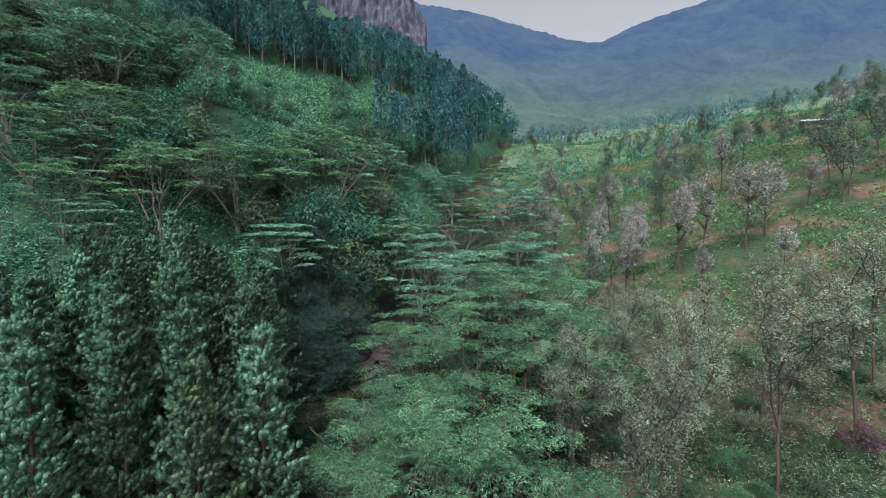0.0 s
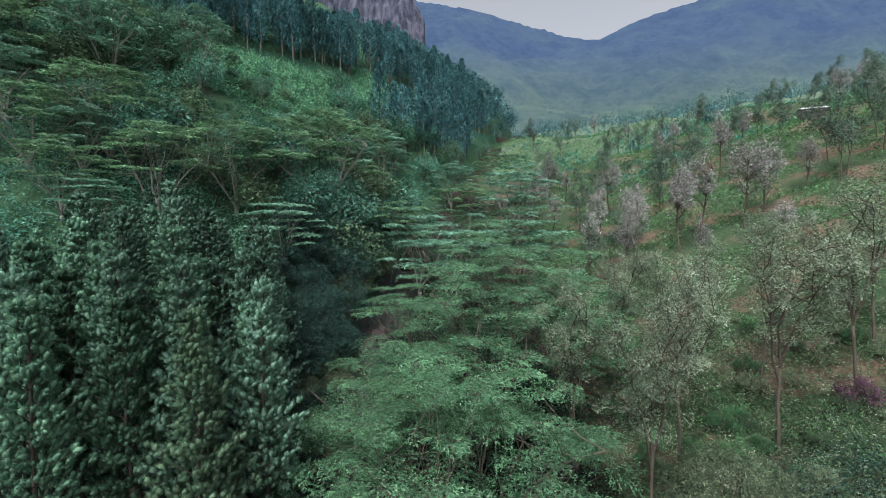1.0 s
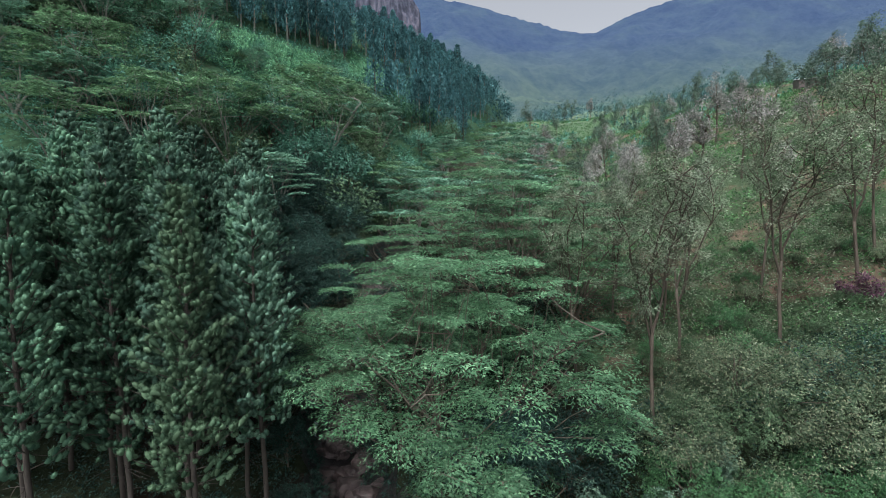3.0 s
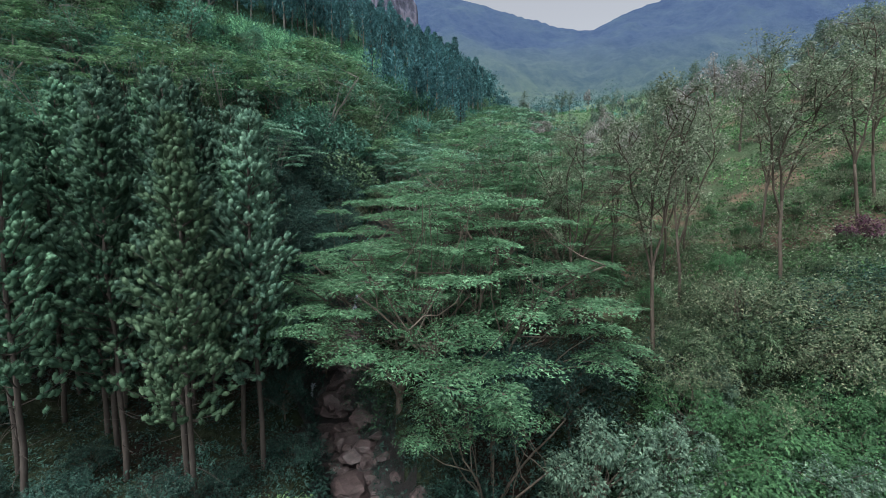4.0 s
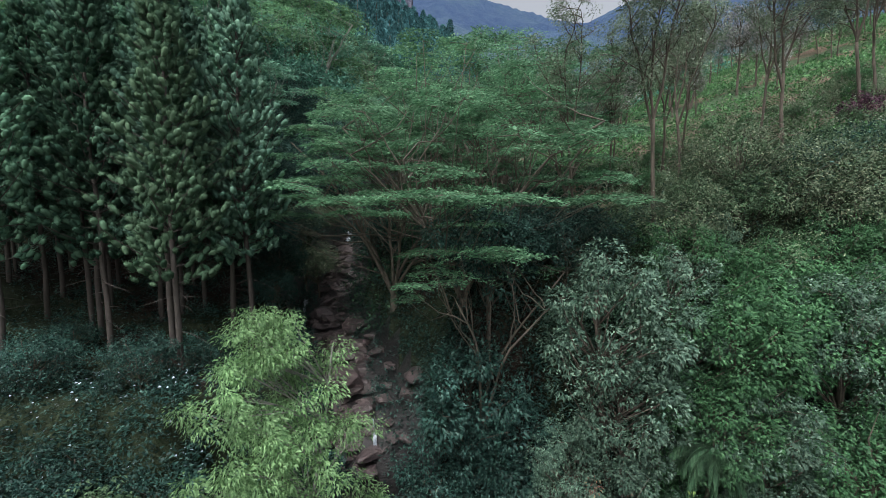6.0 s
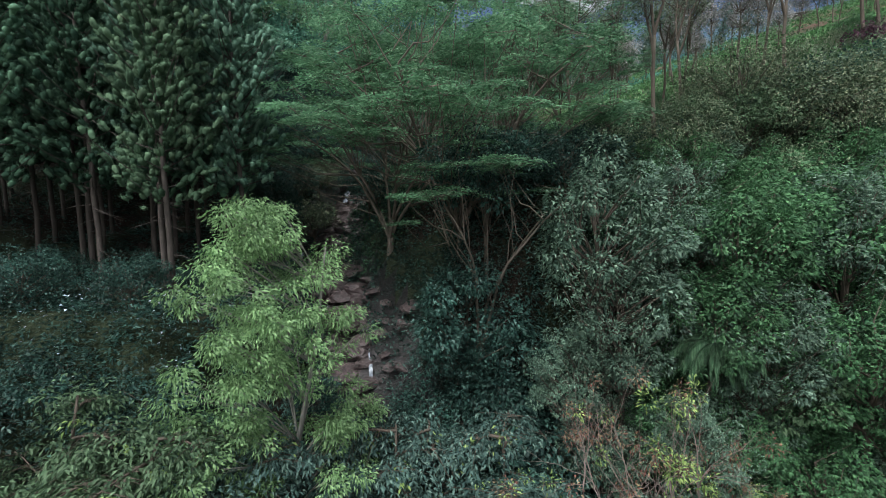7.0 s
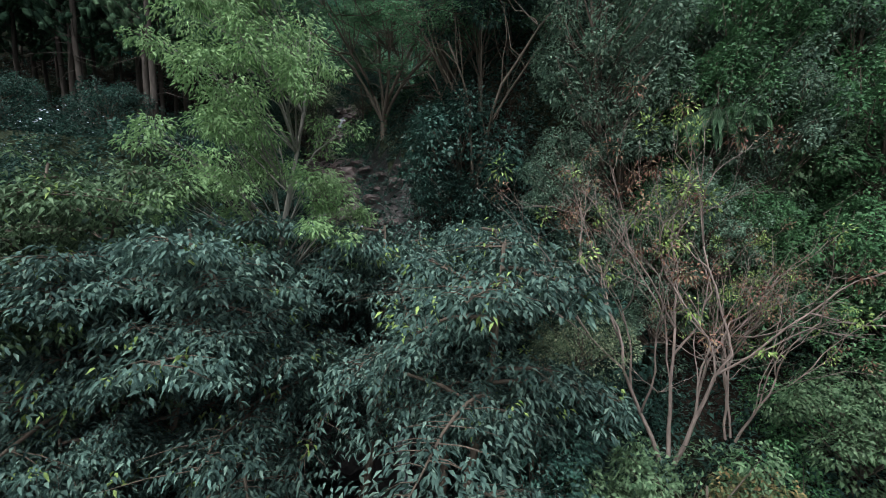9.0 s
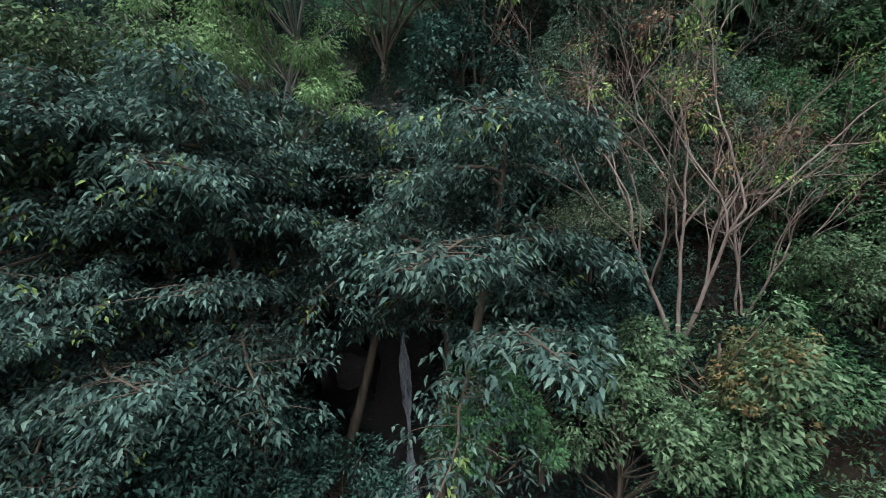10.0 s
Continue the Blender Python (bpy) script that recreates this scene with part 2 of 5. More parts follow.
# wet rock, its colour darkened further for gorge shade and boulder gaps
M_ROCK_DARK = rock_mat("shaded_wet_rock", (0.005, 0.005, 0.006), (0.014, 0.012, 0.013), (0.040, 0.034, 0.034), 1.0, 0.35)


def cliff_mat():
    m, nt, out = shader("pale_streaked_cliff")
    streak = noise_tex(nt, 0.24, 6.0, 0.65, "Object", (1, 1, 0.10))
    fine = noise_tex(nt, 0.5, 6.0)
    c = mix_rgb(nt, 0.35, ramp(nt, streak, [(0.42, (0.014, 0.019, 0.034)), (0.5, (0.046, 0.052, 0.084)), (0.62, (0.118, 0.114, 0.150))]),
                ramp(nt, fine, [(0.3, (0.035, 0.042, 0.062)), (0.7, (0.110, 0.108, 0.142))]))
    principled(nt, out, c, 0.9, bump(nt, streak, 1.0, 2.0), 0.2)
    return m


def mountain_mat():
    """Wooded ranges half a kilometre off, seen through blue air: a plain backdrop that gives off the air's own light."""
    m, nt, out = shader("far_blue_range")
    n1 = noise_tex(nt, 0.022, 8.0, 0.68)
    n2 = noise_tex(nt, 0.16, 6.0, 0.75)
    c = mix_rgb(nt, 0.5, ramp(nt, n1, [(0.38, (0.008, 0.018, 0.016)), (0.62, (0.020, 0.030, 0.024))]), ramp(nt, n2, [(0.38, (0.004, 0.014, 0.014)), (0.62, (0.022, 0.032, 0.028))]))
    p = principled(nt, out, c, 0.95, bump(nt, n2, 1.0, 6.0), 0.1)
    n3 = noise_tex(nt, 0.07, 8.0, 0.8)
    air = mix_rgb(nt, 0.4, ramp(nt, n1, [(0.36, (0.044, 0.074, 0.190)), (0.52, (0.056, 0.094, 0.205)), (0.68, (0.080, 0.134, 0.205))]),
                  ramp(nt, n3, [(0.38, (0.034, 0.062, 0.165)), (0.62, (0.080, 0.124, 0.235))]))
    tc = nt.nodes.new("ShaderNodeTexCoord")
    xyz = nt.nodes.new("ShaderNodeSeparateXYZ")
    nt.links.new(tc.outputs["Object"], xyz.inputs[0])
    # towards the foot the emitted haze thickens, mixed with pasture green
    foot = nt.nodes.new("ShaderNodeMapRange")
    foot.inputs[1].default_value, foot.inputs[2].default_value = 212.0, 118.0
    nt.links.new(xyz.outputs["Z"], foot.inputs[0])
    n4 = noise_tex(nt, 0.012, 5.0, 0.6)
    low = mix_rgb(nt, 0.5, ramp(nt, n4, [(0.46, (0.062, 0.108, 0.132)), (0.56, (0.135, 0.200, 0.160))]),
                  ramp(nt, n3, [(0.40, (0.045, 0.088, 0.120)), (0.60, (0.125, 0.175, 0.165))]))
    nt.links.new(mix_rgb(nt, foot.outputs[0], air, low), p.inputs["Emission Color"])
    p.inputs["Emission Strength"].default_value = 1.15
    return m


M_CLIFF, M_RANGE = cliff_mat(), mountain_mat()


def plain_mat(name, c, rough=0.6, metal=0.0):
    m, nt, out = shader(name)
    n = noise_tex(nt, 1.5, 6.0, 0.7)
    p = principled(nt, out, mix_rgb(nt, n, tuple(0.75 * a for a in c), tuple(min(1, 1.2 * a) for a in c)), rough)
    p.inputs["Metallic"].default_value = metal
    return m


def water_mat():
    m, nt, out = shader("falling_water")
    n = noise_tex(nt, 5.0, 6.0, 0.7, "Object", (1, 1, 0.2))
    p = principled(nt, out, ramp(nt, n, [(0.35, (0.06, 0.08, 0.11)), (0.7, (0.50, 0.54, 0.60))]), 0.15, bump(nt, n, 0.6, 0.05), 0.6)
    return m


M_WATER = water_mat()


# ---- the lie of the land ----
def wobble(x, y, s, seed=0.0):
    """Smooth waves of about s metres, from -1 to 1, for arrays."""
    k = 2 * math.pi / s
    return (np.sin(k * x * 0.91 + k * y * 0.37 + seed) + np.sin(k * y * 1.13 - k * x * 0.29 + 2.1 * seed + 1.3)
            + np.sin(k * 1.73 * (x * 0.55 - y * 0.71) + 0.7 * seed + 4.0)) / 3


STREAM_Y = (-300, -40, 5, 14, 16, 18, 19, 22.5, 28, 37, 45, 70, 100, 160, 250, 400, 900)
STREAM_X = (10, 2, 1, -0.3, -1.0, -3.0, -3.6, -4.8, -7.6, -7.5, -7.5, -3, 5, 20, 45, 60, 60)
STREAM_Z = (-60, -12, -5, -3, -1, 11, 12, 14, 15.5, 20.4, 24.5, 33, 43, 65, 86, 112, 180)


def height(x, y):
    x, y = np.asarray(x, float), np.asarray(y, float)
    xs, zs = np.interp(y, STREAM_Y, STREAM_X), np.interp(y, STREAM_Y, STREAM_Z)
    d = x - xs
    # left: a terrace with pines, then a long steep slope
    edge = np.interp(y, (-300, -40, 4, 9, 12, 15, 22, 30, 45, 70, 100, 160, 250, 400, 900), (-55, -8, -3, 3, 9.5, 15.2, 16, 18.5, 26, 35, 45, 68, 97, 142, 205))
    flat = np.interp(y, (0, 25, 45, 70), (17, 17, 5, 2))
    a = -d
    terrace = edge + 0.08 * np.minimum(a, flat) + 0.56 * np.maximum(a - flat, 0) - 0.25 * np.maximum(a - 260, 0)
    left = np.minimum(terrace, zs + 2.2 * np.maximum(a - 1.6, 0))
    # right: a steep overgrown bank, then the tea hill
    tea = 24.6 + 0.35 * np.minimum(x - 13, 75) + 0.17 * np.maximum(x - 88, 0) + 0.16 * (y - 21)
    tea = np.maximum(tea, zs + 0.12 * d)
    tea = np.where(y < 12, tea - 1.3 * (12 - y), tea)
    steep = np.interp(y, (0, 11.8, 14, 16, 19.5, 30), (0.9, 1.53, 2.05, 2.05, 1.25, 0.9))
    right = np.minimum(tea, zs + steep * np.clip(d - 0.9, 0, 7.1) + 0.9 * np.maximum(d - 8, 0) + 0.6)
    right = np.maximum(right, zs)
    z = np.where(d < 0, np.maximum(left, zs), right)
    far = np.clip((np.hypot(x, y) - 20) / 150, 0, 1)
    z = z + 0.25 * wobble(x, y, 5.0) * np.clip((np.abs(d) - 2) / 4, 0, 1) + far * 3.0 * wobble(x, y, 47.0, 2.0)
    return z


def hz(x, y):
    return float(height(x, y))


def clearing(x, y):
    """The two open green patches of the slope, below the pine belt."""
    u = x / y
    return (-0.58 < u < -0.27 and 78 < y < np.interp(u, (-0.66, -0.515, -0.27), (92, 103, 126))) or (-0.21 < u < -0.06 and 118 < y < 152)


def under_cliff(x, y, h):
    """Whether a tree of that height leaves the cliff's foot free."""
    return (hz(x, y) + h - 40) / y < np.interp(x / y, (-1.0, -0.45, -0.27, -0.04, 0.1), (0.9, 0.62, 0.49, 0.42, 0.36))


def stepped(stops):
    out = []
    for (a, b, s) in stops:
        out += list(np.arange(a, b, s))
    return np.array(out + [stops[-1][1]])


def set_mesh(me, verts, faces):
    """Fill a mesh from arrays: faces is a list of index arrays, each with one row a face."""
    verts = np.ascontiguousarray(verts, np.float32)
    me.vertices.add(len(verts))
    me.vertices.foreach_set("co", verts.ravel())
    loops = np.concatenate([f.ravel() for f in faces]).astype(np.int32)
    sizes = np.concatenate([np.full(len(f), f.shape[1], np.int32) for f in faces])
    me.loops.add(len(loops))
    me.loops.foreach_set("vertex_index", loops)
    me.polygons.add(len(sizes))
    me.polygons.foreach_set("loop_start", np.concatenate([[0], np.cumsum(sizes)[:-1]]).astype(np.int32))
    me.update(calc_edges=True)


def sheet(name, X, Y, Z, mats, index=None, smooth=True):
    r, c = X.shape
    ids = np.arange(r * c).reshape(r, c)
    quads = np.stack([ids[:-1, :-1], ids[:-1, 1:], ids[1:, 1:], ids[1:, :-1]], -1).reshape(-1, 4)
    me = bpy.data.meshes.new(name)
    set_mesh(me, np.stack([X, Y, Z], -1).reshape(-1, 3), [quads])
    for m in mats:
        me.materials.append(m)
    if index is not None:
        me.polygons.foreach_set("material_index", index.ravel().astype(np.int32))
    me.polygons.foreach_set("use_smooth", np.full(len(quads), smooth))
    return new(name, me)


gx = stepped([(-900, -200, 25), (-200, -60, 5), (-60, -18, 1.5), (-18, 22, 0.7), (22, 70, 1.5), (70, 220, 5), (220, 900, 25)])
gy = stepped([(-300, -20, 14), (-20, 4, 1.5), (4, 42, 0.6), (42, 90, 1.5), (90, 240, 5), (240, 900, 25)])
GX, GY = np.meshgrid(gx, gy)
GZ = height(GX, GY)
cx, cy = (GX[:-1, :-1] + GX[1:, 1:]) / 2, (GY[:-1, :-1] + GY[1:, 1:]) / 2
dx = cx - np.interp(cy, STREAM_Y, STREAM_X)
zone = np.where((cy > 118) & (dx > 4), 1, 0)
zone = np.where((cy > 42) & (dx < -2) | (cy > 33) & (cx < -26), 4, zone)
zone = np.where((cy > 17) & (cy <= 118) & (cx > 9), 5, zone)
# stream bed and gorge foot take the rock colour darkened for shade
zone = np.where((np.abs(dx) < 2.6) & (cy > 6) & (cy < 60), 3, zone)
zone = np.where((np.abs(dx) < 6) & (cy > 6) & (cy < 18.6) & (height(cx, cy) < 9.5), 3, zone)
GZ = GZ + np.where((np.abs(GX - np.interp(GY, STREAM_Y, STREAM_X)) < 3.4) & (GY > 12) & (GY < 60), 0.35 * wobble(GX, GY, 1.9, 5.0), 0)
ground = sheet("ground", GX, GY, GZ, [M_GROUND, M_FIELD, M_ROCK, M_ROCK_DARK, M_SLOPE, M_TEAHILL], zone)
tagged(ground, "red earth hillside and gorge with a rocky stream bed", "ground", kind="structure")

# the far ranges, half a kilometre off
U, V = np.meshgrid(np.linspace(-1.6, 2.4, 420), np.concatenate([np.linspace(0, 1, 60), np.linspace(1.05, 1.6, 10)]))
crest = np.interp(U, (-1.6, -0.6, -0.05, 0.07, 0.16, 0.208, 0.288, 0.371, 0.46, 0.604, 0.72, 0.85, 1.2, 2.4),
                  (0.75, 0.7, 0.498, 0.483, 0.457, 0.444, 0.421, 0.413, 0.457, 0.504, 0.55, 0.60, 0.66, 0.62))
depth = 250 + 240 * np.minimum(V, 1) + 260 * np.maximum(V - 1, 0)
rise = np.where(V <= 1, 0.18 + (crest - 0.18) * V ** 0.85, crest * np.clip(1 - (V - 1) * 0.6, 0, 1) * 0.92)
RX, RY = U * depth, depth
fold = (9 * wobble(RX, RY, 150, 1.0) + 5 * wobble(RX, RY, 62, 3.0) + 2.2 * wobble(RX, RY, 23, 5.0)) * np.clip(np.minimum(V, 1) * 3, 0, 1) * np.clip(np.abs(V - 1) * 5, 0.12, 1)
RZ = 40 + rise * depth + fold + 1.2 * wobble(RX, RY, 9, 7.0) + np.random.default_rng(5).normal(size=RX.shape) * 0.35
RZ[0] -= 60
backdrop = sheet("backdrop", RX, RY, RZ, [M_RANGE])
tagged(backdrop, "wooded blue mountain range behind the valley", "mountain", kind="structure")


# ---- plant building ----
class Buf:
    """Collects tubes and leaves as arrays and makes one mesh of them."""

    def __init__(self):
        self.v, self.q, self.t, self.n, self.flat = [], [], [], 0, False

    def add(self, v, quads=None, tris=None):
        self.v.append(np.asarray(v, np.float32))
        if quads is not None and len(quads):
            self.q.append(np.asarray(quads) + self.n)
        if tris is not None and len(tris):
            self.t.append(np.asarray(tris) + self.n)
        self.n += len(v)

    def tube(self, pts, radii, sides=5):
        pts, radii = np.asarray(pts, float), np.asarray(radii, float)
        n = len(pts)
        tan = np.gradient(pts, axis=0)
        tan /= np.linalg.norm(tan, axis=1)[:, None] + 1e-9
        ref = np.where(np.abs(tan[:, 2:3]) > 0.9, [[1.0, 0, 0]], [[0, 0, 1.0]])
        e1 = np.cross(tan, ref)
        e1 /= np.linalg.norm(e1, axis=1)[:, None] + 1e-9
        e2 = np.cross(tan, e1)
        ang = np.linspace(0, 2 * math.pi, sides, endpoint=False)
        ring = pts[:, None] + radii[:, None, None] * (np.cos(ang)[None, :, None] * e1[:, None] + np.sin(ang)[None, :, None] * e2[:, None])
        ids = np.arange(n * sides).reshape(n, sides)
        nxt = np.roll(ids, -1, axis=1)
        quads = np.stack([ids[:-1], nxt[:-1], nxt[1:], ids[1:]], -1).reshape(-1, 4)
        cap = np.array([[ids[-1, 0], ids[-1, i], ids[-1, i + 1]] for i in range(1, sides - 1)])
        self.add(ring.reshape(-1, 3), quads, cap)

    def leaves(self, p, d, length, width, fold=0.15, droop=0.0, rng=None, side=None, tri=False):
        """A folded leaf at each p along d. side: how the blade lies across; level where it is not given."""
        p, d = np.asarray(p, float), np.asarray(d, float)
        n = len(p)
        d = d / (np.linalg.norm(d, axis=1)[:, None] + 1e-9)
        if side is None:
            side = np.cross(d, [0, 0, 1.0]) + 0.35 * rng.normal(size=(n, 3))
        side = side - (side * d).sum(1)[:, None] * d
        side /= np.linalg.norm(side, axis=1)[:, None] + 1e-9
        up = np.cross(side, d)
        L, W = np.broadcast_to(np.asarray(length, float), (n,))[:, None], np.broadcast_to(np.asarray(width, float), (n,))[:, None]
        mid = p + d * L * 0.45
        tip = p + d * L - np.array([0, 0, 1.0]) * droop * L
        if tri:
            v = np.stack([p + side * W * 0.35, mid - side * W * 0.6 + up * W * fold, tip], 1).reshape(-1, 3)
            self.add(v, tris=np.arange(n)[:, None] * 3 + [0, 1, 2])
            return
        a = mid + side * W * 0.5 + up * W * fold
        b = mid - side * W * 0.5 + up * W * fold
        v = np.stack([p, a, tip, b], 1).reshape(-1, 3)
        i = np.arange(n)[:, None] * 4
        self.add(v, tris=np.concatenate([i + [0, 1, 2], i + [0, 2, 3]], 0))

    def blades(self, p, d, length, width, rng, fan=False):
        """Single needles: one thin triangle each; fan: a bundle that opens towards its end."""
        n = len(p)
        d = d / (np.linalg.norm(d, axis=1)[:, None] + 1e-9)
        s = np.cross(d, rng.normal(size=(n, 3)))
        s /= np.linalg.norm(s, axis=1)[:, None] + 1e-9
        e = p + d * np.reshape(length, (-1, 1))
        p, e = (e, p) if fan else (p, e)
        v = np.stack([p + s * width / 2, p - s * width / 2, e], 1).reshape(-1, 3)
        self.add(v, tris=np.arange(n)[:, None] * 3 + [0, 1, 2])

    def mesh(self, name, mat):
        me = bpy.data.meshes.new(name)
        faces = ([np.concatenate(self.q)] if self.q else []) + ([np.concatenate(self.t)] if self.t else [])
        set_mesh(me, np.concatenate(self.v), faces)
        me.polygons.foreach_set("use_smooth", np.full(len(me.polygons), not self.flat))
        me.materials.append(mat)
        return me


def unit(rng, n):
    v = rng.normal(size=(n, 3))
    return v / np.linalg.norm(v, axis=1)[:, None]


def part(name, buf, mat, parent, label=""):
    ob = new(name, buf.mesh(name, mat))
    ob.parent = parent
    if label:
        ob["label"] = label
    return ob


def thing(name, label, category, group=""):
    return tagged(new(name), label, category, group)


def limb_path(p0, d, length, rng, n=6, curve=(0, 0, 0), shake=0.08):
    pts = [np.asarray(p0, float)]
    d = np.asarray(d, float) / np.linalg.norm(d)
    for i in range(n - 1):
        d = d + np.asarray(curve, float) / (n - 1) + shake * rng.normal(size=3)
        d = d / np.linalg.norm(d)
        pts.append(pts[-1] + d * length / (n - 1))
    return np.array(pts)


def scatter_ball(rng, n, centre, radii, shell=0.55):
    """Points in the outer part of an ellipsoid, with outward directions."""
    u = unit(rng, n)
    r = shell + (1 - shell) * rng.random(n) ** 0.7
    return np.asarray(centre) + u * r[:, None] * np.asarray(radii), u


# ---- kinds of trees ----
def brushes(cb, rng, P, D, length, radius, needles, sides=5):
    """Needle brushes: a tapering shoot at each P along D, bristling with fine needles that point outwards and on."""
    m = len(P)
    D = D / np.linalg.norm(D, axis=1)[:, None]
    e1 = np.cross(D, [0.31, 0.17, 0.94])
    e1 /= np.linalg.norm(e1, axis=1)[:, None] + 1e-9
    e2 = np.cross(D, e1)
    bend = rng.normal(size=(m, 3)) * 0.05
    ang = np.linspace(0, 2 * math.pi, sides, endpoint=False)
    V = []
    for f, w in ((0.0, 0.6), (0.5, 1.0), (0.86, 0.75)):
        w = w * radius * rng.uniform(0.8, 1.2, (m, sides))
        c = P + D * (length * f)[:, None] + bend * f
        V.append(c[:, None] + w[..., None] * (np.cos(ang)[None, :, None] * e1[:, None] + np.sin(ang)[None, :, None] * e2[:, None]))
    V.append((P + D * length[:, None] + bend)[:, None])
    V = np.concatenate(V, 1)
    per = 3 * sides + 1
    tris = []
    for k in range(2):
        for i in range(sides):
            j = (i + 1) % sides
            tris += [(k * sides + i, k * sides + j, (k + 1) * sides + j), (k * sides + i, (k + 1) * sides + j, (k + 1) * sides + i)]
    tris += [(2 * sides + i, 2 * sides + (i + 1) % sides, 3 * sides) for i in range(sides)]
    cb.add(V.reshape(-1, 3), tris=(np.arange(m)[:, None, None] * per + np.array(tris)[None]).reshape(-1, 3))
    s = rng.uniform(0.0, 1.0, (m, needles))
    turn = rng.uniform(0, 2 * math.pi, (m, needles))[..., None]
    out = np.cos(turn) * e1[:, None] + np.sin(turn) * e2[:, None]
    base = P[:, None] + D[:, None] * (s * length[:, None])[..., None] + bend[:, None] * s[..., None]
    on = 0.40 + 0.75 * s[..., None] ** 2
    few = needles < 20
    cb.blades(base.reshape(-1, 3), (D[:, None] * on + out * (1.1 - 0.7 * s[..., None] ** 3)).reshape(-1, 3), rng.uniform(0.15, 0.24, (m, needles)).ravel(), 0.05 if few else 0.032, rng)


def pine_tree(seed, h, needles=36, start=0.25, spread=2.0, sides=5, mat=None, label=""):
    rng = np.random.default_rng(seed)
    ob = thing("pine_tree", label or "tall slender pine with brush-like needle tufts in the plantation", "pine tree", "pines of the plantation")
    tb, bb, cb = Buf(), Buf(), Buf()
    n = 12
    zz = np.linspace(-0.6, h, n)
    sway = np.cumsum(rng.normal(size=(n, 2)) * 0.05, axis=0)
    trunk = np.column_stack([sway, zz])
    tb.tube(trunk, 0.115 * (1 - np.clip(zz / h, 0, 1)) ** 0.8 + 0.02, 8)
    P, D = [], []
    z = start * h
    while z < h - 0.3:
        t = (z - start * h) / (h * (1 - start))
        reach = min(spread * min(1.0, 0.8 + 1.2 * t), 0.18 + 0.275 * (h - z))
        c = np.array([np.interp(z, zz, trunk[:, 0]), np.interp(z, zz, trunk[:, 1]), z])
        k = 3 if t < 0.15 else int(rng.integers(4, 7))
        off = rng.random() * 7
        for i in range(k):
            a = off + i * 2 * math.pi / k + rng.normal() * 0.25
            L = reach * rng.uniform(0.5, 1.25)
            pts = limb_path(c, (math.cos(a), math.sin(a), 0.15 + 0.6 * t + rng.normal() * 0.12), L, rng, 5, (0, 0, 0.5), 0.06)
            bb.tube(pts, np.linspace(0.030, 0.012, 5), 3)
            side = np.array([-math.sin(a), math.cos(a), 0])
            for j in range(4 + int(round(L * 3.6))):
                f = 1.0 - j * 0.075 if j else 1.0
                f = max(f + rng.normal() * 0.05 * (j > 0), 0.3)
                q = np.array([np.interp(f * 4, range(5), pts[:, m]) for m in range(3)])
                if j:
                    q = q + side * rng.choice((-1, 1)) * rng.uniform(0.08, 0.5) + [0, 0, rng.normal() * 0.10]
                P.append(q)
                D.append(np.array([math.cos(a) * 0.55, math.sin(a) * 0.55, 0.8 + 0.4 * t]) + rng.normal(size=3) * 0.22)
        # short inner shoots close round the trunk
        for i in range(6):
            a, q = rng.random() * 6.283, reach * rng.uniform(0.12, 0.6)
            P.append(c + [q * math.cos(a), q * math.sin(a), rng.uniform(-0.25, 0.35)])
            D.append(np.array([math.cos(a) * 0.6, math.sin(a) * 0.6, 0.8]) + rng.normal(size=3) * 0.2)
        z += rng.uniform(0.60, 0.9)
    for q in range(4):
        P.append(trunk[-1] + rng.normal(size=3) * [0.12, 0.12, 0.1] - [0, 0, 0.3])
        D.append(np.array([0, 0, 1.0]) + rng.normal(size=3) * 0.18)
    for i in range(9):
        z = rng.uniform(0.08, start + 0.1) * h
        a = rng.random() * 6.3
        bb.tube(limb_path((0, 0, z), (math.cos(a), math.sin(a), -0.1), rng.uniform(0.6, 1.8), rng, 4, (0, 0, -0.3), 0.12), np.linspace(0.022, 0.007, 4), 3)
    m = len(P)
    brushes(cb, rng, np.array(P), np.array(D), rng.uniform(0.26, 0.38, m), 0.125, needles, sides)
    part("trunk", tb, M_BARK_PINE, ob)
    part("branchwork", bb, M_BARK_PINE, ob)["kind"] = "stuff"
    part("crown", cb, mat or M_PINE, ob)
    return ob


def pad_leaves(cb, rng, centre, r, thick, n, size, tilt):
    """One flat, feathery layer of foliage: fronds lie level, thicker to the middle, ragged at the rim."""
    a = rng.random(n) * 2 * math.pi
    rag = 1 + 0.22 * np.sin(3 * a + rng.random() * 6) + 0.15 * np.sin(7 * a + rng.random() * 6)
    q = np.sqrt(rng.random(n)) * rag
    x, y = r * q * np.cos(a), r * q * np.sin(a) * 0.85
    z = thick * (1 - q ** 2) * rng.uniform(0.0, 1.0, n) + x * tilt[0] + y * tilt[1] - 0.07 * r * q ** 2 + rng.normal(size=n) * 0.04
    p = np.column_stack([x, y, z]) + centre
    b = a + rng.normal(size=n) * 0.9
    d = np.column_stack([np.cos(b), np.sin(b), rng.normal(size=n) * 0.18 - 0.06])
    cb.leaves(p, d, size * rng.uniform(0.7, 1.35, n), size * 0.42 * rng.uniform(0.7, 1.3, n), 0.12, 0.12, rng, tri=True)


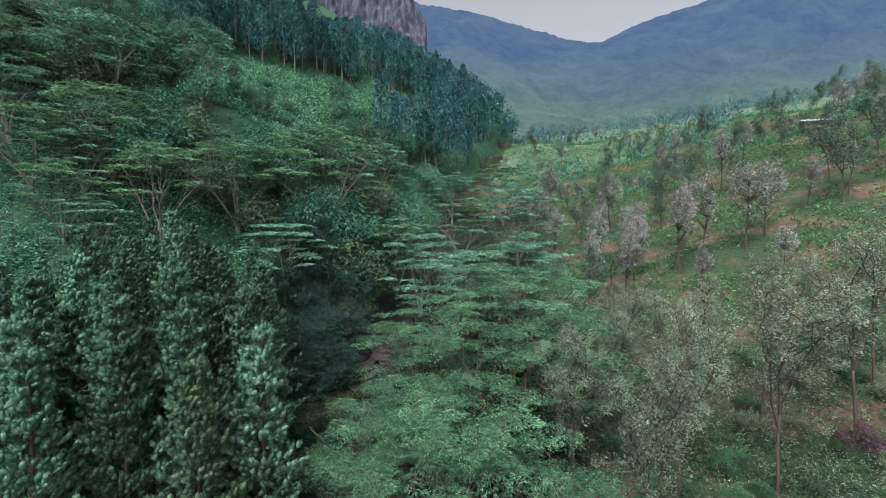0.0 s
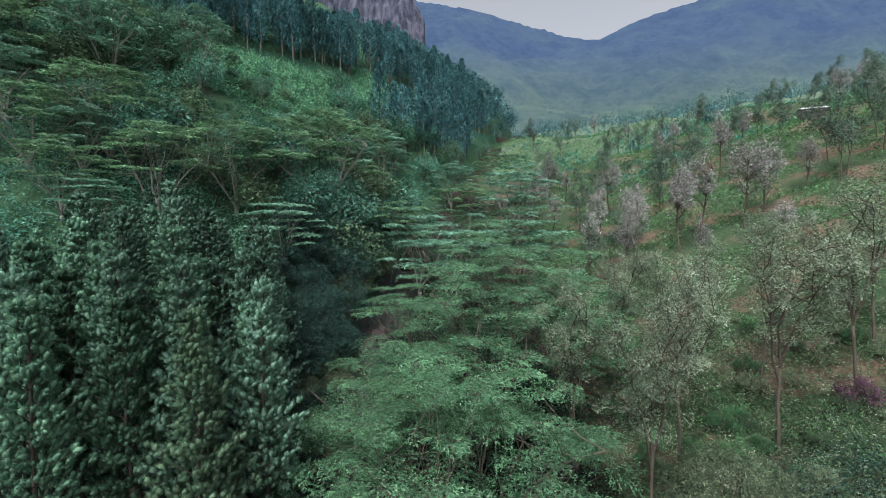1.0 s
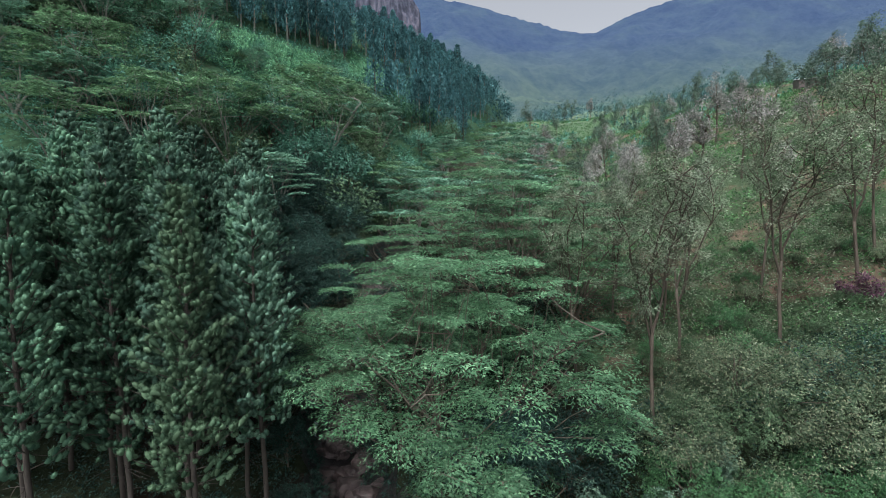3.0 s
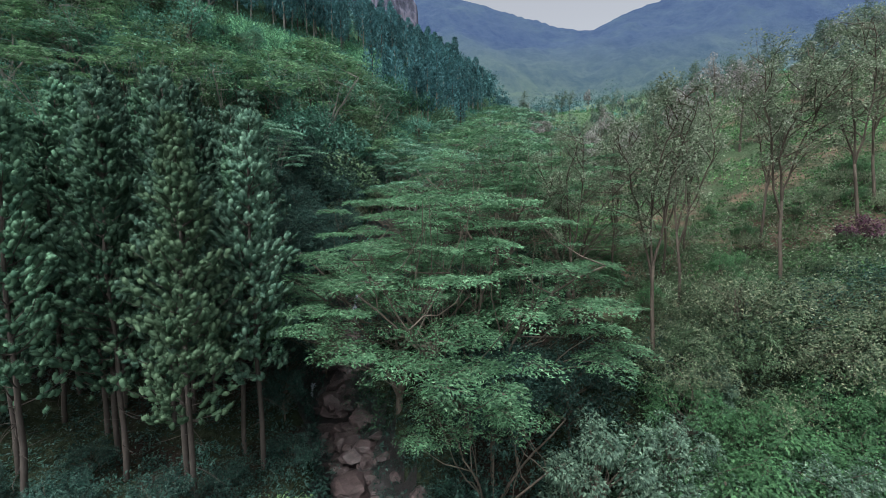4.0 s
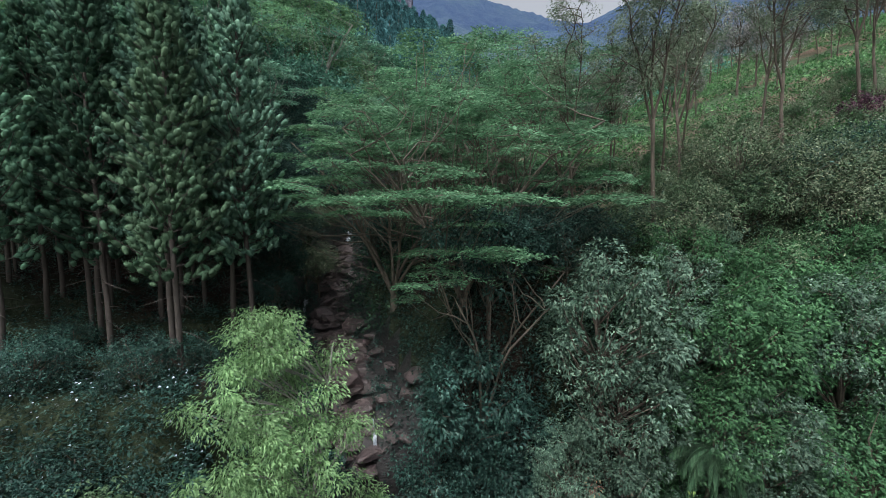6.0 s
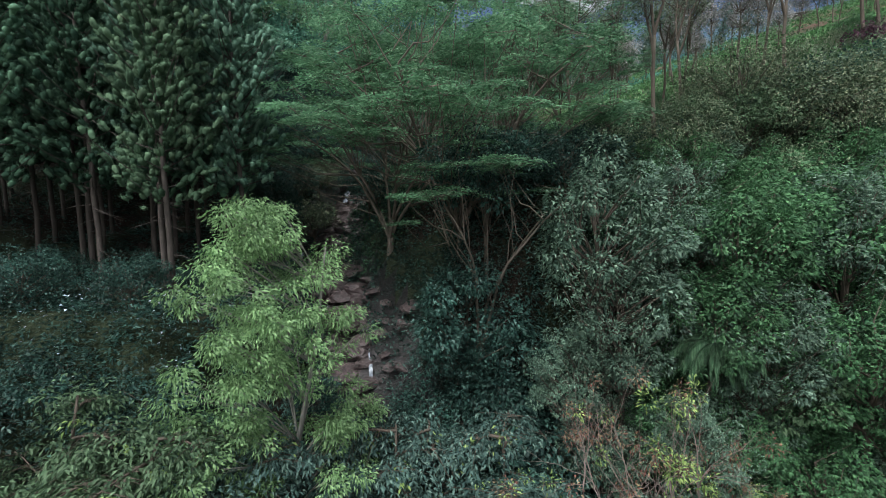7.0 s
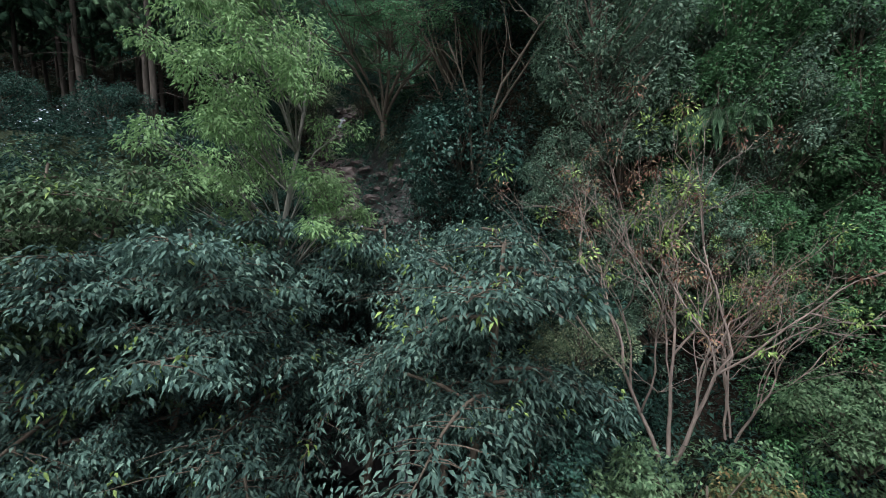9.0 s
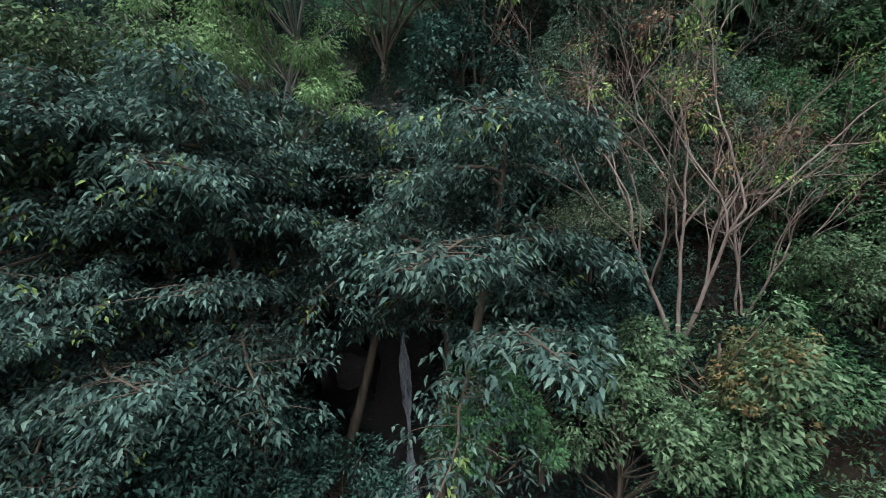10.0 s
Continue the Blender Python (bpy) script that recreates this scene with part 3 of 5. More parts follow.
def pad_tree(seed, h, spread, pads=34, fronds=230, size=0.36, mat=None, stems=4, bark=None, low=0.42, label="", dome=0.5, pad_r=0.28, girth=1.0, tier=1.05):
    rng = np.random.default_rng(seed)
    ob = thing("flat_topped_tree", label or "spreading tree with pale forked limbs and flat feathery layers of leaves", "tree", "flat-topped trees of the valley")
    tb = Buf()
    fork = h * rng.uniform(0.03, 0.07)
    tb.tube(limb_path((0, 0, -0.9), (rng.normal() * 0.05, rng.normal() * 0.05, 1), fork + 1.1, rng, 4, (0, 0, 0), 0.02), np.linspace(0.24, 0.18, 4) * h / 12 * girth, 8)
    part("trunk", tb, bark or M_BARK_GREY, ob)
    tops, limbs = [], []
    base = np.array([0, 0, fork])
    for i in range(stems):
        a = i * 2 * math.pi / stems + rng.normal() * 0.35
        lean = rng.uniform(0.06, 0.38)
        L = h * rng.uniform(0.62, 0.86)
        pts = limb_path(base, (lean * math.cos(a), lean * math.sin(a), 1), L, rng, 9, (0.45 * math.cos(a), 0.45 * math.sin(a), -0.1), 0.10)
        lb = Buf()
        lb.tube(pts, np.linspace(0.095, 0.035, 9) * h / 12 * girth, 6)
        tops.append(pts)
        limbs.append(lb)
    for k in range(pads):
        f = (k + 0.5) / pads
        a = k * 2.399963 + rng.normal() * 0.3
        rr = spread * math.sqrt(f) * rng.uniform(0.82, 1.08)
        top = h * (1 - (1 - low) * dome * (rr / spread) ** 2)
        z = max(top - (rng.random() ** 1.6) * h * (1 - low) * 0.75, h * low)
        z = h - round((h - z) / tier) * tier + rng.normal() * 0.10
        c = np.array([rr * math.cos(a), rr * math.sin(a), z])
        r = spread * pad_r * rng.uniform(0.7, 1.25)
        which = min(range(stems), key=lambda s: np.linalg.norm(tops[s][4:, :2] - c[:2], axis=1).min())
        stem, lb = tops[which], limbs[which]
        below = [p for p in stem if p[2] < z - 0.25]
        start = below[int(len(below) * rng.uniform(0.35, 0.999))] if below else stem[0]
        mid = (start + c) / 2 + np.array([0, 0, -0.10 * np.linalg.norm(c - start)]) + rng.normal(size=3) * 0.15
        path = np.array([start, (start + mid) / 2 + rng.normal(size=3) * 0.1, mid, (mid + c) / 2 + rng.normal(size=3) * 0.1, c])
        lb.tube(path, np.linspace(0.034, 0.012, 5) * h / 12, 4)
        for _ in range(4):
            b = rng.random() * 6.3
            e = c + np.array([math.cos(b), math.sin(b), 0.02]) * r * 0.8
            lb.tube(np.array([c - [0, 0, 0.06], (c + e) / 2 + rng.normal(size=3) * 0.08 - [0, 0, 0.04], e]), (0.014, 0.010, 0.004), 3)
        cb = Buf()
        pad_leaves(cb, rng, c, r, 0.11 * r, int(fronds * rng.uniform(0.8, 1.2)), size, rng.normal(size=2) * 0.07)
        part("leaf_layer", cb, mat or M_ALB, ob)["kind"] = "stuff"
    for lb in limbs:
        part("limb", lb, bark or M_BARK_GREY, ob)
    return ob


def shade_tree(seed, h, clusters=60, leaves=60, size=0.15, mat=None, label="", spread=0.30, low=0.34, bark=None, cluster_r=0.5, forks=3):
    """An upright, open tree: a forked, winding trunk, rising branches and loose leaf clusters."""
    rng = np.random.default_rng(seed)
    ob = thing("shade_tree", label or "slender forked shade tree with open grey-green crown over the tea", "tree", "shade trees over the tea")
    tb, cb = Buf(), Buf()
    trunk = limb_path((0, 0, -0.6), (rng.normal() * 0.05, rng.normal() * 0.05, 1), h * low + 0.6, rng, 7, (0, 0, 0.1), 0.05)
    tb.tube(trunk, np.linspace(0.085, 0.06, 7) * h / 11, 7)
    part("trunk", tb, bark or M_BARK_DARK, ob)
    P, U = [], []
    turn0 = rng.random() * 6.3
    for i in range(forks):
        a = turn0 + i * 2 * math.pi / forks + rng.normal() * 0.3
        lean = rng.uniform(0.08, 0.42)
        main = limb_path(trunk[-1] if i else trunk[-2], (lean * math.cos(a), lean * math.sin(a), 1), h * (1 - low) * rng.uniform(0.78, 1.02), rng, 12, (0.1 * math.cos(a), 0.1 * math.sin(a), 0.25), 0.16)
        lb = Buf()
        lb.tube(main, np.linspace(0.055, 0.015, 12) * h / 11, 5)
        per = max(3, clusters // (forks * 3))
        for j in range(per):
            f = 2 + 9 * (j + rng.random()) / per
            q = np.array([np.interp(f, range(12), main[:, m]) for m in range(3)])
            b = rng.random() * 6.3
            L = h * spread * 0.5 * (1.3 - 0.06 * f) * rng.uniform(0.6, 1.3)
            tw = limb_path(q, (math.cos(b), math.sin(b), 0.8), L, rng, 5, (0, 0, 0.3), 0.22)
            lb.tube(tw, np.linspace(0.026, 0.010, 5) * h / 11, 4)
            for k in range(3):
                e = tw[4 - k] + rng.normal(size=3) * 0.22 * k
                if k:
                    lb.tube(np.array([tw[3 - k], e]), (0.012, 0.006), 3)
                c, u = scatter_ball(rng, int(leaves * rng.uniform(0.5, 1.35)), e, np.array([1, 1, 0.7]) * cluster_r * rng.uniform(0.6, 1.2), 0.1)
                P.append(c)
                U.append(u * [1, 1, 0.6] + [0, 0, 0.15])
        part("branch", lb, bark or M_BARK_DARK, ob)
    P, U = np.concatenate(P), np.concatenate(U)
    n = len(P)
    cb.leaves(P, U + rng.normal(size=(n, 3)) * 0.4, size * rng.uniform(0.6, 1.3, n), size * 0.5, 0.15, 0.12, rng, tri=True)
    part("crown", cb, mat or M_SILVER, ob)
    return ob


def leafy_tree(seed, h, r, lobes=22, leaves=170, size=0.22, mat=None, label="", name="leafy_tree", group="", low=0.3, bark=None, droop=0.3, aspect=0.36, stems=1, shell=0.66, flat=0.8):
    """A dense crown of rounded lobes; leaves hang a little outward."""
    rng = np.random.default_rng(seed)
    ob = thing(name, label or "dense rounded broadleaf tree on the overgrown bank", "tree", group)
    tb, lb, cb = Buf(), Buf(), Buf()
    centre = np.array([0, 0, h * (low + 1) / 2])
    for s in range(stems):
        off = rng.normal(size=3) * [0.25, 0.25, 0] * (stems > 1)
        trunk = limb_path(off + [0, 0, -0.8], (rng.normal() * 0.05, rng.normal() * 0.05, 1), h * 0.75 + 0.8, rng, 7, (0, 0, 0.1), 0.05)
        tb.tube(trunk, np.linspace(0.12, 0.03, 7) * math.sqrt(h / 7), 7)
    P, U = [], []
    for i in range(lobes):
        u = unit(rng, 1)[0]
        u[2] = abs(u[2]) * 1.1 - 0.45 if rng.random() < 0.8 else u[2]
        u /= np.linalg.norm(u)
        q = rng.uniform(0.5, 0.95)
        c = centre + u * q * np.array([r, r, h * (1 - low) / 2])
        lr = r * aspect * rng.uniform(0.65, 1.25)
        k = max(2, min(6, int(6 * (c[2] - 0.45 * r) / (h * 0.75))))
        mid = (trunk[k] + c) / 2 + rng.normal(size=3) * 0.10 * r
        lb.tube(np.array([trunk[k], mid, c]), np.array([0.035, 0.024, 0.010]) * math.sqrt(h / 7), 4)
        p, w = scatter_ball(rng, int(leaves * rng.uniform(0.7, 1.3)), c, (lr, lr, lr * flat), shell)
        P.append(p)
        U.append(w)
    P, U = np.concatenate(P), np.concatenate(U)
    n = len(P)
    cb.leaves(P, U * [1, 1, 0.7] + [0, 0, -droop] + rng.normal(size=(n, 3)) * 0.4, size * rng.uniform(0.6, 1.3, n), size * 0.55 * rng.uniform(0.8, 1.2, n), 0.15, 0.15, rng, tri=True)
    part("trunk", tb, bark or M_BARK_DARK, ob)
    part("branchwork", lb, bark or M_BARK_DARK, ob)["kind"] = "stuff"
    part("crown", cb, mat or M_BROAD, ob)
    return ob


def plume_tree(seed, h, r):
    """A bright young crown of hanging plumes, tier over tier, with the sky's light between them."""
    rng = np.random.default_rng(seed)
    ob = thing("leafy_tree", "bright light-green tree with plume-like leaf masses beside the stream", "tree")
    tb = Buf()
    trunk = limb_path((0, 0, -0.8), (0.03, 0, 1), h * 0.86 + 0.8, rng, 10, (0, 0, 0.1), 0.05)
    tb.tube(trunk, np.linspace(0.13, 0.025, 10), 7)
    part("trunk", tb, M_BARK_PALE, ob)
    n = 60
    for i in range(n):
        f = (i + 0.5) / n
        z = h * (0.29 + 0.65 * f)
        wide = r * float(np.interp(f, (0, 0.25, 0.55, 0.8, 1), (0.85, 1.1, 0.95, 0.75, 0.25)))
        a = rng.random() * 6.283
        q = wide * math.sqrt(rng.uniform(0.1, 0.95))
        c = np.array([q * math.cos(a) + 0.45 * (1 - f), q * math.sin(a), z + rng.normal() * 0.2])
        p0 = trunk[min(9, max(2, int(9 * (z - 1.1) / (h * 0.86))))]
        lb, cb = Buf(), Buf()
        mid = (p0 + c) / 2 + [0, 0, 0.12 * q]
        lb.tube(np.array([p0, mid, c]), (0.032, 0.022, 0.008), 4)
        for k in range(3):
            e = c + rng.normal(size=3) * [0.35, 0.35, 0.2]
            lb.tube(np.array([mid, (mid + e) / 2 + [0, 0, 0.08], e]), (0.014, 0.009, 0.004), 3)
            m = int(190 * rng.uniform(0.7, 1.3))
            size = rng.uniform(0.36, 0.62)
            p, u = scatter_ball(rng, m, e, (size * 1.15, size * 1.15, size * 0.7), 0.2)
            cb.leaves(p, u * [1, 1, 0.4] + [0, 0, -0.35] + rng.normal(size=(m, 3)) * 0.35, rng.uniform(0.09, 0.17, m), 0.05, 0.15, 0.3, rng, tri=True)
        part("branch", lb, M_BARK_PALE, ob)
        part("leaf_plume", cb, M_LIGHT, ob)["kind"] = "stuff"
    return ob


def layered_tree(seed, h, reach, boughs=34, sprigs=46, blades=9, leaf=0.30, mat=None, label="", low=0.25):
    """Long level boughs with rosettes of narrow hanging leaves, layer over layer."""
    rng = np.random.default_rng(seed)
    ob = thing("drooping_leaf_tree", label or "dark green tree with layered boughs of drooping leaves", "tree", "drooping-leaved trees in the gorge")
    cb = Buf()
    stems = []
    for s in range(3):
        w = s * 2.1 + rng.normal() * 0.3
        stems.append(limb_path((0.3 * math.cos(w), 0.3 * math.sin(w), -1.0), (0.22 * math.cos(w), 0.22 * math.sin(w), 1), h * 0.9 + 1.0, rng, 9, (0, 0, 0.1), 0.09))
        tb = Buf()
        tb.tube(stems[-1], np.linspace(0.15, 0.03, 9) * h / 10, 7)
        part("stem", tb, M_BARK_DARK, ob)
    R, A = [], []
    for i in range(boughs):
        f = low + (1 - low) * (i + rng.random()) / boughs
        trunk = stems[i % 3]
        p0 = np.array([np.interp(min(f, 0.995) * 8, range(9), trunk[:, m]) for m in range(3)])
        a = i * 2.399963 + rng.normal() * 0.5
        L = reach * (1.12 - 0.75 * max(0, f - 0.45) / 0.55) * rng.uniform(0.7, 1.15)
        pts = limb_path(p0, (math.cos(a), math.sin(a), 0.35 + rng.normal() * 0.22), L, rng, 9, (0, 0, -0.42), 0.12)
        lb = Buf()
        lb.tube(pts, np.linspace(0.048, 0.012, 9) * h / 10, 5)
        for j in range(sprigs):
            g = 0.10 + 0.90 * rng.random() ** 0.75
            q = np.array([np.interp(g * 8, range(9), pts[:, m]) for m in range(3)])
            side = np.array([-math.sin(a), math.cos(a), 0]) * rng.normal() * (0.55 + 0.5 * (1 - abs(2 * g - 1.2))) * 0.75
            e = q + side + np.array([math.cos(a), math.sin(a), 0]) * rng.uniform(0, 0.3) + [0, 0, 0.10 * rng.normal() - 0.10 * np.linalg.norm(side)]
            if j % 3 == 0:
                lb.tube(np.array([q, (q + e) / 2 + [0, 0, 0.06], e]), (0.018, 0.012, 0.006), 3)
            R.append(e)
            A.append((e - q) / (np.linalg.norm(e - q) + 0.1) + [0.4 * math.cos(a), 0.4 * math.sin(a), 0])
        part("bough", lb, M_BARK_DARK, ob)
    for trunk in stems:
        for _ in range(110):
            g = rng.uniform(0.62, 1.0)
            w = rng.random() * 6.3
            R.append(np.array([np.interp(g * 8, range(9), trunk[:, k]) for k in range(3)]) + rng.normal(size=3) * 0.38 + [0, 0, 0.1])
            A.append(np.array([math.cos(w), math.sin(w), 0.2]))
    R, A = np.array(R), np.array(A)
    m = len(R)
    b = rng.random((m, blades)) * 2 * math.pi
    d = np.stack([np.cos(b), np.sin(b), rng.normal(size=(m, blades)) * 0.30 - 0.50], -1) + 0.55 * A[:, None]
    p = R[:, None] + d * 0.05 + rng.normal(size=(m, blades, 3)) * 0.10
    yb = Buf()
    fresh = rng.random(m) < 0.018
    for b, which in ((cb, ~fresh), (yb, fresh)):
        k = int(which.sum()) * blades
        b.leaves(p[which].reshape(-1, 3), d[which].reshape(-1, 3), leaf * rng.uniform(0.65, 1.2, k), leaf * 0.40, 0.2, 0.25, rng)
    part("crown", cb, mat or M_DROOP, ob)
    part("young_leaves", yb, M_YOUNG, ob, "yellow-green young leaf rosettes")
    return ob


def bare_tree(seed, h, spread, label, stems=3, withered=True):
    """A nearly leafless tree: forked pale limbs, fine twigs, a few withered and yellow tufts."""
    rng = np.random.default_rng(seed)
    ob = thing("bare_tree", label, "tree")
    rb, yb = Buf(), Buf()

    def grow(p, d, L, r, level, lb):
        pts = limb_path(p, d, L, rng, 6, (0, 0, 0.25), 0.13)
        lb.tube(pts, np.linspace(r, r * 0.55, 6), 7 - level)
        if level == 4 or L < 0.25:
            if rng.random() < 0.2:
                q, u = scatter_ball(rng, 50, pts[-1], (0.28, 0.28, 0.26), 0.1)
                (rb if rng.random() < 0.6 else yb).leaves(q, u + [0, 0, -0.2], 0.10, 0.045, 0.1, 0.2, rng, tri=True)
            return
        for k in range(3 if level else 5):
            j = int(rng.integers(2, 6)) if k else 5
            dd = (pts[5] - pts[3]) / np.linalg.norm(pts[5] - pts[3]) + rng.normal(size=3) * 0.45
            grow(pts[j], dd, L * rng.uniform(0.55, 0.78), r * 0.55, level + 1, lb)

    for s in range(stems):
        a = s * 2 * math.pi / stems + 0.4
        lb = Buf()
        grow(np.array([0.2 * math.cos(a), 0.2 * math.sin(a), -0.6]), (0.35 * math.cos(a) * spread, 0.35 * math.sin(a) * spread, 1), h * 0.40, 0.0068 * h, 0, lb)
        part("forked_stem", lb, M_BARK_DEAD, ob)
    for _ in range(8):
        a, z = rng.random() * 6.3, rng.uniform(0.5, 0.95) * h
        q, u = scatter_ball(rng, 60, (spread * 0.9 * math.cos(a), spread * 0.9 * math.sin(a), z), (0.35, 0.35, 0.4), 0.1)
        yb.leaves(q, u + [0, 0, 0.2], 0.13, 0.05, 0.1, 0.2, rng)
    if rb.v:
        part("withered_foliage", rb, M_RUST, ob, "rust-red withered leaf tufts")["kind"] = "stuff"
    part("young_foliage", yb, M_YOUNG, ob, "yellow-green young leaf tufts")["kind"] = "stuff"
    return ob


def palm_clump(seed, h):
    rng = np.random.default_rng(seed)
    ob = thing("palm", "palm with arching feathery fronds on the bank", "palm")
    tb, cb = Buf(), Buf()
    trunk = limb_path((0, 0, -0.6), (0.05, -0.1, 1), h + 0.6, rng, 7, (0, 0, 0), 0.02)
    tb.tube(trunk, np.linspace(0.13, 0.09, 7), 8)
    part("trunk", tb, M_BARK_DARK, ob)
    for i in range(28):
        fb = Buf()
        a = i * 2.399963
        lift = 1.5 - 1.7 * i / 28
        pts = limb_path(trunk[-1], (math.cos(a), math.sin(a), lift), 2.5 * rng.uniform(0.75, 1.1), rng, 9, (0, 0, -2.3), 0.05)
        fb.tube(pts, np.linspace(0.022, 0.005, 9), 3)
        f = np.repeat(np.linspace(0.10, 1.0, 60), 2)
        p = np.column_stack([np.interp(f * 8, range(9), pts[:, m]) for m in range(3)])
        along = np.column_stack([np.interp(np.clip(f * 8 + 0.4, 0, 8), range(9), pts[:, m]) for m in range(3)]) - np.column_stack([np.interp(np.clip(f * 8 - 0.4, 0, 8), range(9), pts[:, m]) for m in range(3)])
        along /= np.linalg.norm(along, axis=1)[:, None] + 1e-9
        s = np.cross(along, [0, 0, 1.0]) * np.where(np.arange(120) % 2, 1, -1)[:, None]
        fb.leaves(p, s * 0.8 + along * 0.6 + [0, 0, -0.9], 0.62 * (1 - 0.5 * np.abs(f - 0.45)), 0.028, 0.1, 0.6, rng)
        part("frond", fb, M_PALM, ob)
    return ob


def put(ob, x, y, turn=0.0, size=1.0, z=None):
    ob.matrix_basis = pose(x, y, hz(x, y) if z is None else z, 0, 0, turn) @ Matrix.Scale(size, 4)
    return ob


def again(ob, x, y, turn=0.0, size=1.0, z=None, label=""):
    c = copy_thing(ob, Matrix())
    c.matrix_basis = pose(x, y, hz(x, y) if z is None else z, 0, 0, turn) @ Matrix.Scale(size, 4)
    if label:
        c["label"] = label
    return c


def hill_pine(seed, h, mat=None):
    """A pine of the far slope, with broad needle masses."""
    rng = np.random.default_rng(seed)
    ob = thing("hill_pine", "dark pine on the steep far slope", "pine tree", "pines of the far slope")
    tb, cb = Buf(), Buf()
    zz = np.linspace(-1.0, h, 6)
    tb.tube(np.column_stack([np.cumsum(rng.normal(size=(6, 2)) * 0.08, axis=0), zz]), np.linspace(0.26, 0.05, 6), 5)
    n = 780
    t = rng.random(n) ** 0.85
    r = (2.6 * np.minimum(1, 0.5 + 1.5 * t) * (1 - t) ** 0.6 + 0.25) * np.sqrt(rng.uniform(0.1, 1, n))
    a = np.round(rng.random(n) * 7) / 7 * 6.283 + rng.normal(size=n) * 0.28 + t * 20
    p = np.column_stack([r * np.cos(a), r * np.sin(a), h * (0.17 + 0.83 * t) + 0.25 * r])
    d = np.column_stack([np.cos(a) * 0.5, np.sin(a) * 0.5, np.full(n, 0.8)]) + rng.normal(size=(n, 3)) * 0.35
    cb.leaves(p, d + unit(rng, n) * 0.5, rng.uniform(0.6, 0.95, n), 0.42, 0.2, 0.0, rng, tri=True)
    part("trunk", tb, M_BARK_PALE if seed % 2 else M_BARK_PINE, ob)
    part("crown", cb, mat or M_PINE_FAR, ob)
    return ob


def cover(name, label, x, y, mat, leaves=14, size=0.24, r=0.5, tall=0.5, rise=0.0, seed=1, droop=0.25, width=0.45, upright=0.35):
    """Low growth over the ground at the given spots: a small tuft or mound of leaves at each."""
    rng = np.random.default_rng(seed)
    x, y = np.asarray(x), np.asarray(y)
    m = len(x)
    k = rng.uniform(0.6, 1.4, m)
    z = height(x, y) + rise
    u = unit(rng, m * leaves).reshape(m, leaves, 3)
    nrm = np.stack([height(x - 0.3, y) - height(x + 0.3, y), height(x, y - 0.3) - height(x, y + 0.3), np.full(m, 0.6)], -1)
    nrm /= np.linalg.norm(nrm, axis=1)[:, None]
    dot = (u * nrm[:, None]).sum(-1, keepdims=True)
    u = u - 2 * np.minimum(dot, 0) * nrm[:, None]
    p = np.stack([x, y, z], -1)[:, None] + u * np.stack([r * k, r * k, tall * k], -1)[:, None] * rng.uniform(0.45, 1.0, (m, leaves, 1))
    d = u * [1, 1, 0.6] + [0, 0, upright - droop] + rng.normal(size=u.shape) * 0.45
    b = Buf()
    n = m * leaves
    b.leaves(p.reshape(-1, 3), d.reshape(-1, 3), size * rng.uniform(0.6, 1.35, n), size * width * 1.15 * rng.uniform(0.75, 1.2, n), 0.15, 0.15, rng, tri=True)
    return tagged(new(name, b.mesh(name, mat)), label, "undergrowth", kind="stuff")


def boulder_mesh(seed, flat, mat, rough=0.16):
    rng = np.random.default_rng(seed)
    bm = bmesh.new()
    bmesh.ops.create_icosphere(bm, subdivisions=3, radius=1.0)
    off = Vector(rng.random(3) * 50)
    cuts = [(Vector(unit(rng, 1)[0]), rng.uniform(0.45, 0.8)) for _ in range(14)]
    for v in bm.verts:
        for nrm, lim in cuts:
            over = v.co.dot(nrm) - lim
            if over > 0:
                v.co -= nrm * over * 0.97
        v.co *= 1 + rough * noise.fractal(v.co * 1.8 + off, 0.8, 2.0, 4)
        v.co.z *= flat
    me = bpy.data.meshes.new("boulder")
    bm.to_mesh(me)
    bm.free()
    me.materials.append(mat)
    me.polygons.foreach_set("use_smooth", np.full(len(me.polygons), False))
    return me


# ---- the pine plantation ----
rng = np.random.default_rng(11)
near_pines = [pine_tree(21, 17.2, spread=3.0, start=0.24, mat=M_PINE_OLIVE, label="broad pine with olive-tinted needle tufts at the plantation edge"), pine_tree(22, 17.5, spread=2.8, start=0.26), pine_tree(23, 19.5, spread=2.8, start=0.34)]
near_pines.append(pine_tree(24, 18.5, spread=2.8, start=0.28, mat=M_PINE_BLUE))
back_pines = [pine_tree(31, 20.0, 12, 0.28, 2.6), pine_tree(32, 21.5, 12, 0.30, 2.6, mat=M_PINE_BLUE)]
spots = [(-10.9, 17.6, 0), (-15.4, 19.2, 1), (-18.6, 22.4, 2), (-10.6, 21.8, 1), (-23.0, 19.6, 2), (-15.6, 23.4, 2),
         (-12.0, 24.6, 3), (-22.0, 23.4, 1), (-26.5, 22.0, 3), (-27.0, 18.2, 1), (-9.2, 20.6, 3), (-20.6, 19.4, 3), (-13.4, 21.2, 1), (-24.8, 17.6, 3), (-18.2, 17.2, 1), (-17.2, 21.2, 3), (-14.2, 25.4, 3), (-25.4, 24.8, 1), (-12.6, 19.6, 3), (-19.4, 24.6, 1), (-23.6, 21.4, 3), (-29.0, 20.6, 1)]
used = set()
for x, y, k in spots:
    ob = near_pines[k]
    if k in used:
        again(ob, x, y, rng.uniform(0, 360), rng.uniform(0.94, 1.05))
    else:
        put(ob, x, y, rng.uniform(0, 360))
        used.add(k)
first = [True, True]
